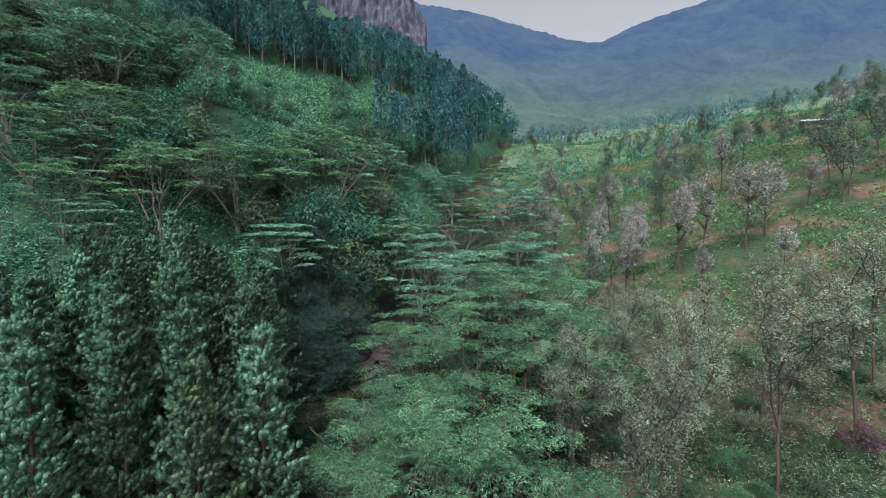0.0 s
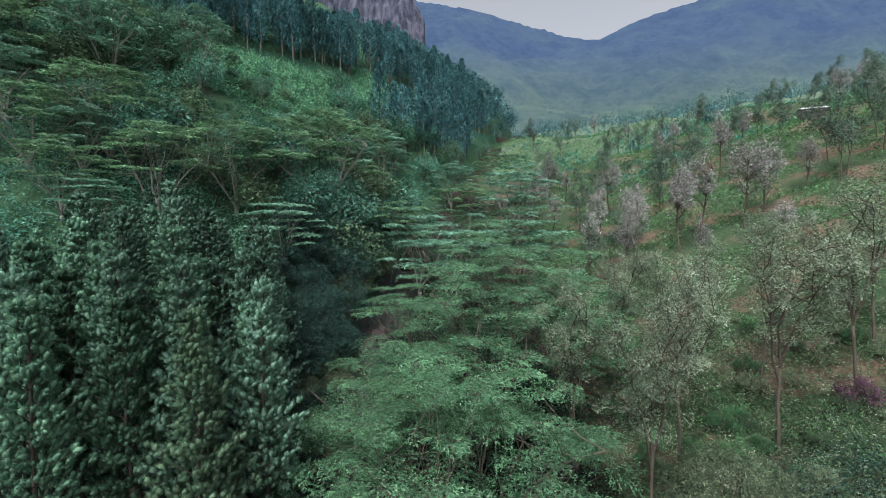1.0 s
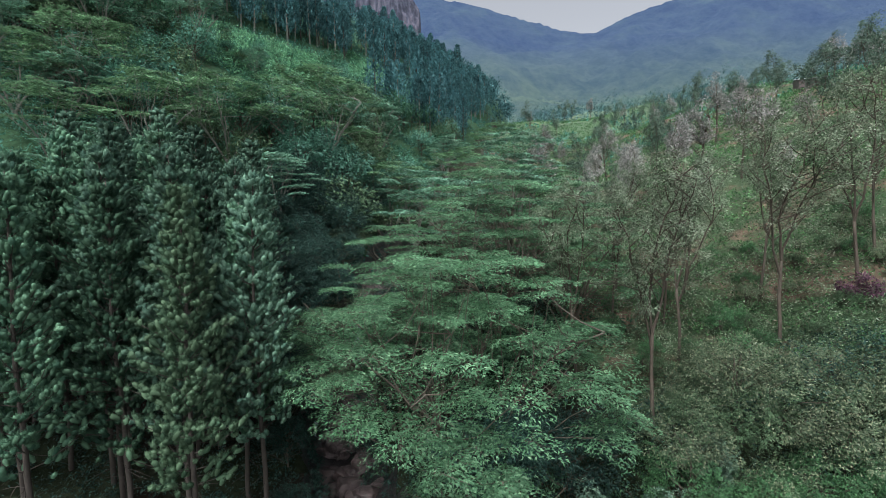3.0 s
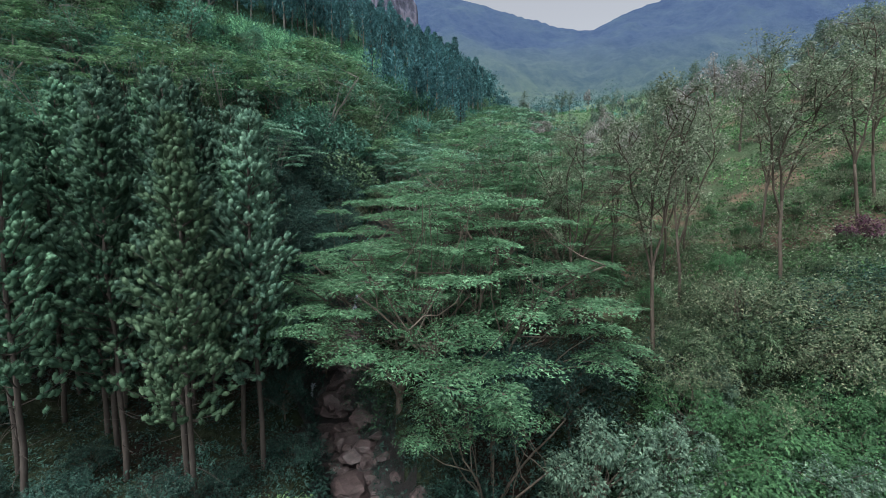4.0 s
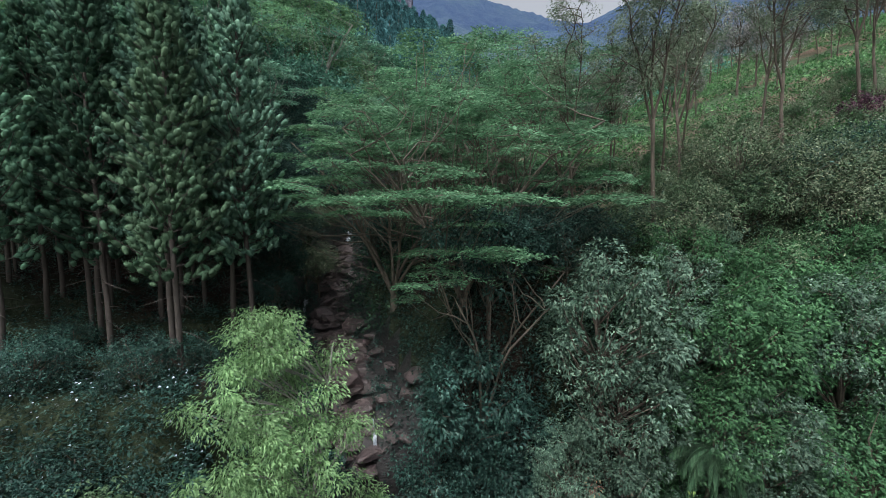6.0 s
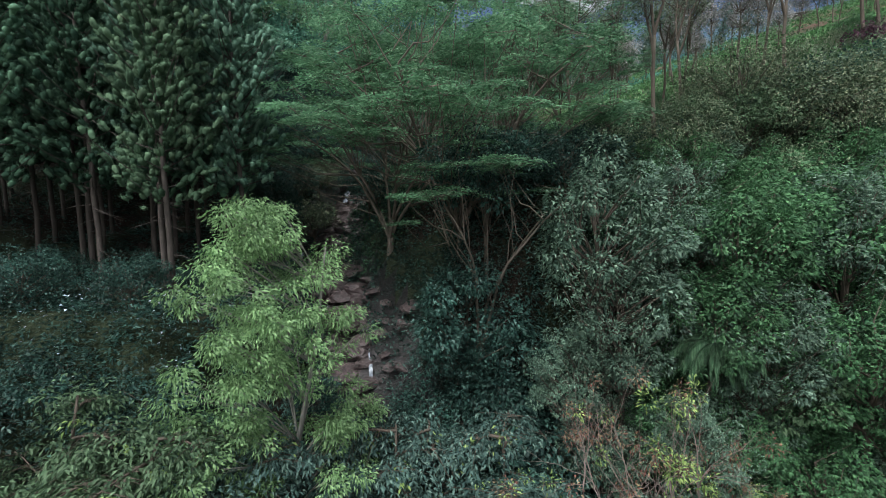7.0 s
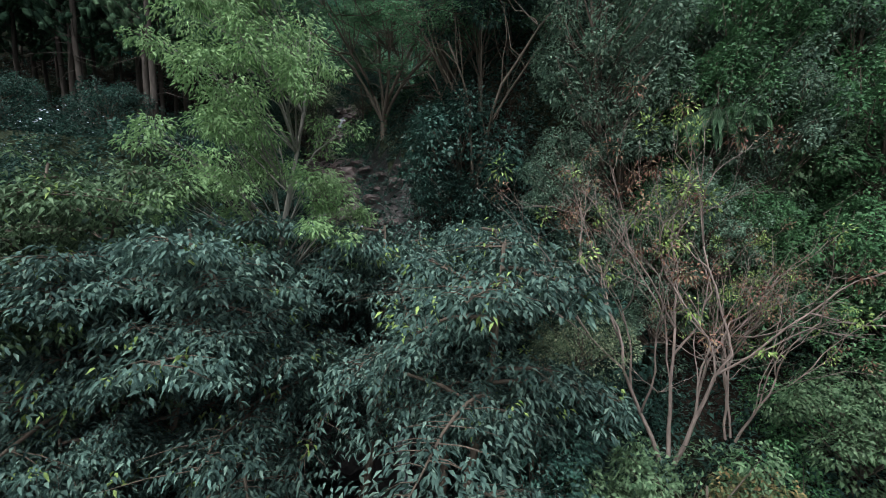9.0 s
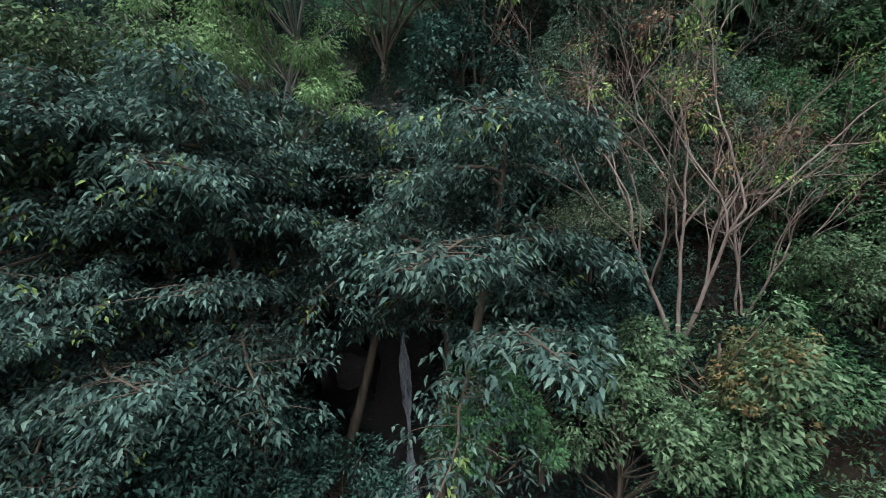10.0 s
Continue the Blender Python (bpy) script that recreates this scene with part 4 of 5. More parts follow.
for row, y in enumerate(np.arange(25.6, 43, 2.8)):
    for x in np.arange(-0.46 * y, -1.2 * y - 4, -2.8):
        k = int(rng.integers(0, 2))
        xx, yy = x + rng.normal() * 0.6, y + rng.normal() * 0.6
        if hz(xx, yy) > 29:
            continue
        s = rng.uniform(0.9, 1.0) * min(1.0, (float(np.interp(xx / yy, (-1.1, -0.85, -0.65, -0.5), (37.0, 39.0, 39.6, 37.2))) - hz(xx, yy)) / 20.5)
        if first[k]:
            put(back_pines[k], xx, yy, rng.uniform(0, 360), s)
            first[k] = False
        else:
            again(back_pines[k], xx, yy, rng.uniform(0, 360), s)

# ---- flat-topped trees ----
big = put(pad_tree(41, 13.2, 7.6, 104, 520, 0.17, stems=6, low=0.42, dome=0.75, pad_r=0.165, label="large many-stemmed tree with flat feathery leaf layers above the waterfall"), 1.4, 20.0, 20, 1.0, 18.0)
second = put(pad_tree(42, 12.5, 6.4, 70, 320, 0.20, stems=5, low=0.38, pad_r=0.2), 4.2, 28.5, 70)
again(big, -2.4, 24.0, 140, 0.98, label="many-stemmed tree with flat feathery leaf layers beside the stream")
again(second, -1.0, 33.5, 200, 0.95)
again(second, 8.6, 26.5, 200, 0.8)
put(pad_tree(45, 10.4, 3.2, 26, 330, 0.155, stems=4, low=0.74, pad_r=0.3, bark=M_BARK_GREY, label="small flat-topped feathery tree with slender stems on the bank"), 1.9, 17.2, 30)
again(second, 6.5, 37, 310, 1.1)
mid_alb = pad_tree(43, 12.0, 5.6, 40, 180, 0.38, M_ALB_SLOPE, 4, low=0.46, pad_r=0.23, bark=M_BARK_PALE, girth=1.5)
mid_light = pad_tree(44, 13.0, 6.5, 40, 180, 0.40, M_ALB_LIGHT, 4, low=0.50, pad_r=0.23, bark=M_BARK_PALE, girth=1.5, label="tall spreading tree with bright flat layers of feathery leaves")
put(mid_alb, 1.0, 45, 10)
put(mid_light, -17, 58, 50, 1.25)
for x, y, k, s in [(8.5, 44, 0, 1.0), (-3.0, 52, 0, 0.95), (11, 60, 0, 1.1), (3, 66, 1, 0.8), (-26, 52, 1, 0.9), (-6.5, 57, 1, 0.85), (-34, 62, 0, 1.2), (-24, 68, 0, 1.2), (-40, 50, 1, 0.9), (-48, 60, 0, 1.25), (-31, 45, 1, 0.85),
                   (-56, 66, 1, 1.3), (-62, 76, 0, 1.3), (-12, 76, 0, 1.1), (-45, 78, 0, 1.2), (-18, 46, 0, 0.8), (12, 82, 1, 0.95), (2, 88, 0, 0.9), (-36, 84, 0, 1.1), (-38, 41, 1, 0.62), (-44, 44, 1, 0.7), (-50, 48, 0, 0.8), (-40, 46, 0, 0.7), (-34, 40, 0, 0.6), (-56, 52, 1, 0.9), (-66, 60, 0, 1.1)]:
    if -0.57 < x / y < -0.25 and y > 44:
        s = min(s, max(0.5, (40 + 0.225 * y - hz(x, y)) / 12.5))
    again((mid_alb, mid_light)[k], x, y, rng.uniform(0, 360), s)

# ---- shade trees over the tea ----
near_shade = put(shade_tree(51, 12.5, 130, 84, 0.125), 9.6, 17.6, 0)
near_shade2 = put(shade_tree(52, 11.5, 130, 84, 0.125, spread=0.34), 12.8, 21.2, 90)
for x, y, k, s in [(17.2, 20.0, 1, 1.08), (22.3, 21.2, 0, 1.0), (7.8, 22.6, 0, 0.95), (11.5, 26.5, 0, 0.9), (26, 24, 1, 1.0), (16.5, 27, 0, 0.8), (13.8, 24.6, 1, 0.9), (9.4, 30.5, 1, 0.85), (19.2, 24.0, 0, 0.9), (13.6, 31, 1, 0.8)]:
    again((near_shade, near_shade2)[k], x, y, rng.uniform(0, 360), s)
far_pink = put(leafy_tree(53, 10.5, 1.8, 40, 70, 0.24, M_PINK, "slim shade tree with pinkish silver young leaves on the tea slope", "shade_tree", "shade trees over the tea", 0.2, aspect=0.42, droop=0.0, shell=0.4), 34.8, 47, 0, 1.1)
far_silver = put(leafy_tree(54, 11.0, 1.5, 38, 70, 0.24, M_PINK, "slim silver-leaved shade tree on the tea slope", "shade_tree", "shade trees over the tea", 0.24, aspect=0.44, droop=0.0, shell=0.4), 29.7, 47.6, 0, 1.0)
far_green = put(shade_tree(55, 11.0, 54, 48, 0.29, M_HILLTREE, "open green shade tree among the tea", 0.30, 0.30, cluster_r=0.85), 60, 74, 0)
for x, y, k, s in [(45.6, 68, 1, 1.1), (38.5, 49, 0, 0.95), (46.6, 52.6, 0, 0.72), (32.6, 38.9, 0, 0.52), (29.9, 51.9, 1, 0.85), (25.6, 40, 1, 0.55), (22.8, 48.5, 0, 0.85), (27, 46, 1, 0.9), (20, 44, 1, 0.75), (24, 52.5, 0, 0.85),
                   (18.5, 51, 0, 0.75), (21.5, 57, 1, 0.8), (27.5, 58, 0, 0.7), (16.5, 46, 2, 0.8), (19.5, 47.5, 2, 0.7), (50.3, 52, 2, 1.05), (53, 54, 2, 1.0), (54, 102, 2, 0.8), (56, 60, 2, 1.0), (62, 58, 2, 1.1), (66, 63, 2, 1.1),
                   (72, 68, 0, 0.9), (80, 66, 2, 1.0), (70, 92, 2, 0.8), (78, 82, 0, 0.9), (92, 84, 0, 1.0), (98, 96, 2, 1.1), (105, 110, 2, 1.0), (88, 110, 2, 0.9), (58, 84, 2, 1.0), (36, 70, 2, 0.9), (46, 82, 2, 0.8),
                   (30, 78, 2, 0.8), (24, 96, 2, 0.9), (40, 104, 2, 0.9), (52, 122, 2, 0.9), (36, 126, 2, 0.8), (15, 74, 2, 0.8), (18, 66, 0, 0.7), (56, 100, 1, 0.8), (34, 88, 2, 0.8), (26, 68, 1, 0.7), (33, 62, 2, 0.6), (20, 80, 2, 0.7)]:
    again((far_pink, far_silver, far_green)[k], x, y, rng.uniform(0, 360), s)

for i in range(44):
    yy = rng.uniform(62, 150)
    xx = rng.uniform(0.10, 1.15 if i % 2 else 0.6) * yy + 6
    again((far_green, far_silver, far_green)[i % 3], xx, yy, rng.uniform(0, 360), rng.uniform(0.5, 1.0))

# ---- the right bank ----


def crest(x, y):
    """How high the growth along the top of the bank reaches."""
    return 24.7 + 0.3 * (y - 16) + 0.2 * (x - 13)


bank_a = put(leafy_tree(61, 6.5, 2.3, 40, 200, 0.15, M_BROAD, group="trees of the bank", low=0.08, aspect=0.27), 8.6, 14.6, 0, 0.8, 14.5)
bank_b = put(leafy_tree(62, 5.0, 2.3, 40, 200, 0.15, M_FRESH, "fresh green rounded tree on the overgrown bank", group="trees of the bank", low=0.05, aspect=0.27), 12.0, 13.6, 0, 1.1, 16.4)
bank_c = put(leafy_tree(63, 4.2, 2.2, 40, 200, 0.14, M_OLIVE, "olive-green bushy tree on the overgrown bank", group="trees of the bank", low=0.15, aspect=0.27), 11.2, 12.4, 0)
bank_p = put(leafy_tree(64, 3.0, 2.2, 34, 230, 0.11, M_TAN, "bushy shrub with pale pinkish leaves on the bank edge", "pale_shrub", "shrubs of the bank edge", 0.15, droop=0.1, stems=3), 12.8, 17.2, 0)
for x, y, k, s in [(14.0, 10.6, 0, 0.9), (16.5, 14.5, 1, 0.9), (8.2, 16.2, 0, 0.9), (9.4, 10.6, 0, 0.75), (17.5, 11.5, 2, 1.1), 
                   (20, 13.5, 1, 1.0), (12.0, 9.0, 2, 1.0), (9.5, 8.4, 2, 0.8), (6.4, 8.6, 1, 0.7), 
                   (15.8, 10.0, 1, 1.0), (18.8, 12.8, 1, 1.0), (10.6, 14.8, 1, 0.8), (12.6, 7.2, 1, 0.9), (15.0, 8.2, 2, 1.0), (9.8, 6.4, 2, 0.8), (12.6, 15.4, 2, 0.8), (14.2, 14.2, 1, 0.8), (18.2, 15.6, 2, 0.9), (10.8, 17.6, 2, 0.6), (20.4, 15.2, 1, 0.8)]:
    s *= 0.5 if hz(x, y) > 19.5 else 0.9
    top = float(np.interp(y, (9, 13, 15, 16.5, 18), (18.0, 21.5, 23.6, 24.6, 25.6)))
    again((bank_a, bank_b, bank_c)[k], x, y, rng.uniform(0, 360), s, min(hz(x, y), top - s * (6.5, 5.0, 4.2)[k]))
for x, y, s in [(15.2, 16.6, 1.1), (17.6, 17.6, 1.0), (10.2, 16.8, 0.9), (19.5, 16.4, 1.2), (14.5, 19.0, 0.8), (22, 17.5, 1.0), (16.2, 15.4, 0.9), (21, 16.0, 1.0), (18.4, 16.2, 0.9), (13.6, 16.0, 0.8), (24, 18.6, 1.0), (11.6, 17.8, 0.8)]:
    again(bank_p, x, y, rng.uniform(0, 360), s, min(hz(x, y), crest(x, y) - 2.8 * s))
for x, y, s in [(14.2, 17.4, 0.7), (16.4, 17.2, 0.75), (18.6, 17.2, 0.7), (20.4, 17.0, 0.8), (12.6, 18.4, 0.6), (15.4, 18.4, 0.6), (22.6, 18.4, 0.8), (17.4, 16.4, 0.7), (13.0, 16.6, 0.7), (19.2, 18.8, 0.6), (11.0, 17.0, 0.6), (24.5, 19.6, 0.8)]:
    again(bank_c, x, y, rng.uniform(0, 360), s, min(hz(x, y), crest(x, y) - 4.0 * s))
sage = put(leafy_tree(65, 7.0, 2.0, 60, 210, 0.125, M_SAGE, "tall rounded grey-green tree on the steep bank", group="trees of the bank", low=0.02, aspect=0.25, shell=0.8), 6.3, 14.0, 0, 1.25, 14.0)
round_green = put(leafy_tree(66, 5.5, 2.0, 52, 210, 0.125, M_FRESH, "rounded fresh green tree with dense leafy lobes on the bank", group="trees of the bank", low=0.0, aspect=0.26, shell=0.8), 10.2, 13.0, 0, 1.15, 15.6)
for x, y, z, k, s in [(6.4, 13.0, 12.6, 0, 0.95), (13.0, 12.6, 15.6, 0, 0.9), (9.2, 12.4, 13.6, 1, 1.0), (10.8, 10.2, 9.4, 1, 0.9), (11.6, 9.4, 7.4, 1, 0.9), (9.8, 9.5, 5.6, 1, 0.75), (12.6, 11.6, 10.4, 1, 0.9), (14.4, 10.4, 10.0, 1, 1.0), (8.4, 8.5, 3.8, 1, 0.75), (12.6, 10.4, 12.4, 1, 0.9), (14.0, 11.2, 14.0, 1, 0.9), (10.0, 11.8, 12.6, 0, 0.85), (14.6, 13.0, 15.6, 1, 1.0), (17.2, 13.8, 16.4, 0, 0.8), (12.2, 10.8, 12.8, 1, 1.0)]:
    again((sage, round_green)[k], x, y, rng.uniform(0, 360), s, z)
for x, y, z, k, s in [(7.6, 12.8, 10.4, 1, 0.8), (9.4, 12.6, 10.8, 0, 0.8), (11.6, 12.4, 11.4, 1, 0.85), (13.6, 12.2, 11.4, 0, 0.9), (7.0, 12.2, 8.0, 0, 0.75), (9.0, 11.6, 8.2, 1, 0.8), (11.0, 11.4, 8.8, 1, 0.8), (13.2, 11.2, 8.6, 0, 0.9), (15.6, 11.8, 10.6, 1, 0.9), (5.6, 13.2, 9.4, 0, 0.7), (4.6, 13.6, 11.6, 0, 0.7), (16.4, 12.8, 13.4, 1, 0.9), (8.4, 13.8, 13.2, 1, 0.7)]:
    again((sage, round_green)[k], x, y, rng.uniform(0, 360), s, z)
for x, y, k, s in [(11.0, 13.4, 1, 1.0), (13.4, 13.8, 1, 1.0), (15.6, 14.2, 1, 1.0), (9.0, 14.2, 0, 0.85), (12.4, 15.0, 1, 0.8), (14.8, 15.2, 1, 0.8), (17.4, 15.0, 0, 0.8), (19.6, 15.6, 1, 0.9), (9.8, 15.7, 1, 0.8), (18.4, 13.6, 1, 1.0), (21.5, 16.0, 1, 0.9), (16.6, 16.2, 1, 0.7), (11.4, 16.4, 0, 0.5), (20.4, 13.8, 1, 1.0)]:
    z = float(np.interp(y, (13, 15, 16.5), (21.8, 23.6, 24.6))) - s * (7.0, 5.5)[k] - rng.uniform(0, 0.9)
    again((sage, round_green)[k], x, y, rng.uniform(0, 360), s, z)
for x, y, z, k, s in [(8.2, 11.2, 10.6, 0, 0.55), (7.4, 11.6, 11.4, 0, 0.5), (9.2, 11.4, 11.2, 1, 0.6), (8.6, 12.8, 12.2, 1, 0.6)]:
    again((sage, round_green)[k], x, y, rng.uniform(0, 360), s, z)
# small bushes between the tea and the shade trees
r3 = np.random.default_rng(63)
for i in range(64):
    y = r3.uniform(17.6, 31)
    x = r3.uniform(10.5, min(1.15 * y + 3, 32))
    k = i % 3
    again((bank_b, bank_p, bank_c)[k], x, y, r3.uniform(0, 360), r3.uniform(0.18, 0.36), label=("small fresh green bush among the tea", "small pale-leaved bush among the tea", "small olive bush among the tea")[k])
put(palm_clump(71, 5.0), 8.3, 12.0, 0, 0.62, 12.9)
bare = put(bare_tree(72, 8.6, 0.9, "bare tree with pale forked limbs and rust-red withered tufts"), 6.2, 9.8, 30, 0.98, 7.5)
again(bare, 7.9, 9.9, 150, 0.6, 7.7, label="smaller bare tree with spreading pale twigs and rust-red tufts")
again(bank_p, 4.2, 10.6, 40, 0.62, 8.6, label="pale-leaved shrub beside the bare tree")
put(leafy_tree(76, 3.0, 1.1, 22, 160, 0.12, M_ORANGE, "bush with orange-tinted young leaves on the gorge bank", "orange_shrub", "", 0.05, aspect=0.34), 7.0, 7.9, 0, 1.0, 4.6)
put(leafy_tree(73, 1.8, 1.0, 14, 120, 0.13, M_PURPLE, "low shrub with dark purple leaves", "purple_shrub", "", 0.1), 21.8, 20.8, 0)

# ---- the gorge and the left bank ----
put(plume_tree(81, 12.3, 2.75), -4.9, 12.1, 0, 1.0, 8.5)
front = put(layered_tree(82, 12.5, 4.8, 50, 90, 9, 0.19, low=0.46), -3.2, 11.0, 0, 0.97, 2.4)
again(front, -7.6, 10.6, 130, 0.90, 2.6)
again(front, 0.5, 11.4, 250, 0.96, 2.2)
again(front, -8.6, 8.4, 200, 0.68, 1.6)
again(front, -10.2, 9.3, 300, 0.78, 2.2)
again(front, -14.5, 12.5, 60, 0.92, 4.6)
put(layered_tree(85, 11.0, 4.2, 40, 80, 9, 0.185, M_OLIVE, "olive-green tree with layered boughs below the pines"), -10.0, 10.3, 20, 1.0, 5.0)

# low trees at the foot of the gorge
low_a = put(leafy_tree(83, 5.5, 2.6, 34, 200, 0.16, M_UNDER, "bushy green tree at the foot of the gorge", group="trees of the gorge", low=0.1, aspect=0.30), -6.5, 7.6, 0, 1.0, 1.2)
low_b = put(leafy_tree(84, 5.0, 2.2, 30, 200, 0.15, M_OLIVE, "olive bush with rust-tinted tips in the gorge", group="trees of the gorge", low=0.1, aspect=0.30), 6.4, 8.6, 0, 1.0, 3.4)
# copies on the central bank; their dark leaf colour stands in for shade
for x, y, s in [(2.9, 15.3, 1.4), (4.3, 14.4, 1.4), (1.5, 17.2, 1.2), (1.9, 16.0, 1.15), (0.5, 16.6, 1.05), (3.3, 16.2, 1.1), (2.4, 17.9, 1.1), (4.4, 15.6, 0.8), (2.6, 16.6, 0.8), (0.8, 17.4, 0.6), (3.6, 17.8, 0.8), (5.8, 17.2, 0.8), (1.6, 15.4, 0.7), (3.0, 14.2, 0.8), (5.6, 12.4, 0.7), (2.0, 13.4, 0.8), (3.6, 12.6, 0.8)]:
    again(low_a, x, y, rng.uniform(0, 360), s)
for x, y, k, s in [(-10.2, 26.6, 0, 0.8), (-11.4, 29.6, 0, 0.9), (-10.4, 32.4, 0, 0.8), (-12.4, 35.6, 0, 1.0), (-10.4, 38.4, 0, 0.9), (-9.6, 30.8, 1, 1.1), (-11.0, 34.2, 1, 1.2), (-13.6, 32.6, 0, 0.9), (-9.8, 36.4, 1, 1.0), (-4.4, 30.0, 0, 0.8), (-4.2, 34.0, 1, 1.0), (-4.6, 38.0, 0, 0.9), (-9.4, 24.2, 0, 0.6)]:
    again((low_a, bank_p)[k], x, y, rng.uniform(0, 360), s, label=("bushy green tree beside the valley stream", "bushy shrub with pale pinkish leaves beside the valley stream")[k])
for i in range(44):
    yy = rng.uniform(36, 62)
    xx = float(np.interp(yy, STREAM_Y, STREAM_X)) - rng.uniform(2.0, 9.0 + 0.15 * (yy - 36))
    k = i % 4 == 0
    again(bank_p if k else low_a, xx, yy, rng.uniform(0, 360), rng.uniform(0.8, 1.35), label="bushy shrub with pale pinkish leaves beside the valley stream" if k else "bushy green tree beside the valley stream")
low_c = again(bank_b, 1.3, 8.0, 40, 0.6, 4.0, label="fresh green bush beside the dark gorge")
for x, y, z, k, s in [(-2.9, 13.8, 8.0, 0, 0.75), (-3.8, 8.9, 2.0, 0, 0.8), (-2.3, 9.3, 0.8, 0, 0.75), (-5.4, 8.3, 2.2, 0, 0.8), (-9.4, 8.6, 1.8, 0, 1.0), (4.4, 8.8, 2.6, 1, 0.9), (3.0, 10.4, 3.4, 0, 0.9), (-12.5, 9.4, 4.0, 0, 1.1), (10.8, 8.0, 4.5, 1, 1.1), (7.4, 7.0, 1.4, 1, 0.8), (9.2, 6.9, 2.6, 1, 0.8),
                      (-7.0, 13.2, 9.4, 0, 0.8), (-9.8, 13.6, 10.6, 0, 0.8), (-13.0, 14.0, 11.5, 0, 0.8), (-2.6, 15.8, 7.6, 0, 0.7), (-16.0, 13.4, 11.0, 0, 0.9), (-17.5, 11.6, 8.0, 0, 1.2), (-4.9, 16.6, 10.2, 0, 0.6), (0.2, 16.8, 8.6, 0, 0.8),
                      (-6.6, 18.4, 12.0, 0, 0.55), (-8.2, 21.4, 14.6, 0, 0.6), (1.2, 17.6, 11.0, 0, 0.8), (3.2, 17.0, 11.0, 0, 0.9), (-12.0, 16.6, 15.4, 0, 0.6), (-15.8, 16.2, 15.4, 0, 0.65), (-19.8, 16.6, 15.6, 0, 0.6), (-23.6, 16.2, 15.8, 0, 0.7), (-10.2, 18.6, 15.2, 0, 0.5), (-17.4, 19.6, 15.8, 0, 0.5)]:
    again((low_a, low_b)[k], x, y, rng.uniform(0, 360), s, z)

# ---- boulders and water of the stream ----
rock_meshes = [boulder_mesh(200 + i, (0.45, 0.55, 0.7)[i % 3], M_ROCK) for i in range(7)]
for i in range(290):
    y = 18.2 + 28 * ((i + rng.random()) / 290) ** 1.3
    d = rng.normal() * 1.0
    s = rng.uniform(0.24, 0.72) * (1.7 if rng.random() < 0.18 else 1.0)
    x = float(np.interp(y, STREAM_Y, STREAM_X)) + d
    ob = tagged(new("boulder", rock_meshes[i % 7]), "wet brown boulder in the stream bed", "boulder", "boulders of the stream")
    ob.matrix_basis = pose(x, y, hz(x, y) + 0.12 * s, rng.uniform(-14, 14), rng.uniform(-14, 14), rng.uniform(0, 360)) @ Matrix.Diagonal((s * 1.3, s, s, 1))
slab = tagged(new("rock_slab", rock_meshes[0]), "broad smooth brown rock slab above the waterfall", "rock")
slab.matrix_basis = pose(-5.0, 22.0, 14.2, -12, 4, 20) @ Matrix.Diagonal((1.9, 2.4, 1.7, 1))
# gorge rocks in the same shade-darkened colour
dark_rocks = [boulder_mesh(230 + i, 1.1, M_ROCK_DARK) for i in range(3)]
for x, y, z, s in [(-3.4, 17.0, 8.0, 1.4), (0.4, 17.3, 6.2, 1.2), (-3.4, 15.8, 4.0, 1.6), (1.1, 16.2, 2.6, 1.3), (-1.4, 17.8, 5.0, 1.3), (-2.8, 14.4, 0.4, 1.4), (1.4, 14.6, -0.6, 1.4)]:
    ob = tagged(new("gorge_rock", dark_rocks[int(rng.integers(0, 3))]), "wet rock face beside the waterfall, coloured dark for gorge shade", "rock", "rocks of the gorge")
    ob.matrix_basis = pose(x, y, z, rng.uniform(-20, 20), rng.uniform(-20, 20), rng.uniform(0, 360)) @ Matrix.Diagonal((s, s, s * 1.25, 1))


def water_ribbon(name, label, pts, width, seed, category="waterfall"):
    rng = np.random.default_rng(seed)
    pts = np.asarray(pts, float)
    n = 40
    f = np.linspace(0, len(pts) - 1, n)
    c = np.column_stack([np.interp(f, range(len(pts)), pts[:, m]) for m in range(3)])
    w = width * (0.65 + 0.35 * np.sin(f * 5 + seed) + 0.15 * rng.normal(size=n)).clip(0.3)
    k = np.linspace(-0.5, 0.5, 7)
    X = c[:, :1] + w[:, None] * k
    Y = c[:, 1:2] - 0.25 * w[:, None] * (0.5 - np.abs(k)) + 0.03 * rng.normal(size=(n, 7))
    Z = np.repeat(c[:, 2:], 7, 1) + 0.03 * rng.normal(size=(n, 7))
    return tagged(sheet(name, X, Y, Z, [M_WATER]), label, category)


water_ribbon("waterfall", "thin white waterfall dropping into the dark gorge", [(-1.2, 15.6, 9.0), (-1.0, 15.0, 5.0), (-0.8, 14.6, 2.0), (-0.7, 14.4, -2.4)], 0.45, 1)
water_ribbon("small_cascade", "small white cascade between brown boulders", [(-9.2, 29.4, 17.2), (-9.3, 29.0, 16.3), (-9.4, 28.6, 15.7)], 0.4, 2)
water_ribbon("small_cascade", "thin white cascade over a brown slab", [(-3.1, 19.6, 13.2), (-2.9, 18.7, 12.6), (-2.7, 18.2, 11.2), (-2.5, 17.6, 9.4)], 0.2, 3)
water_ribbon("small_cascade", "small white cascade high in the stream bed", [(-7.6, 38.4, 22.0), (-7.6, 37.8, 21.6), (-7.7, 37.2, 20.9)], 0.5, 4)

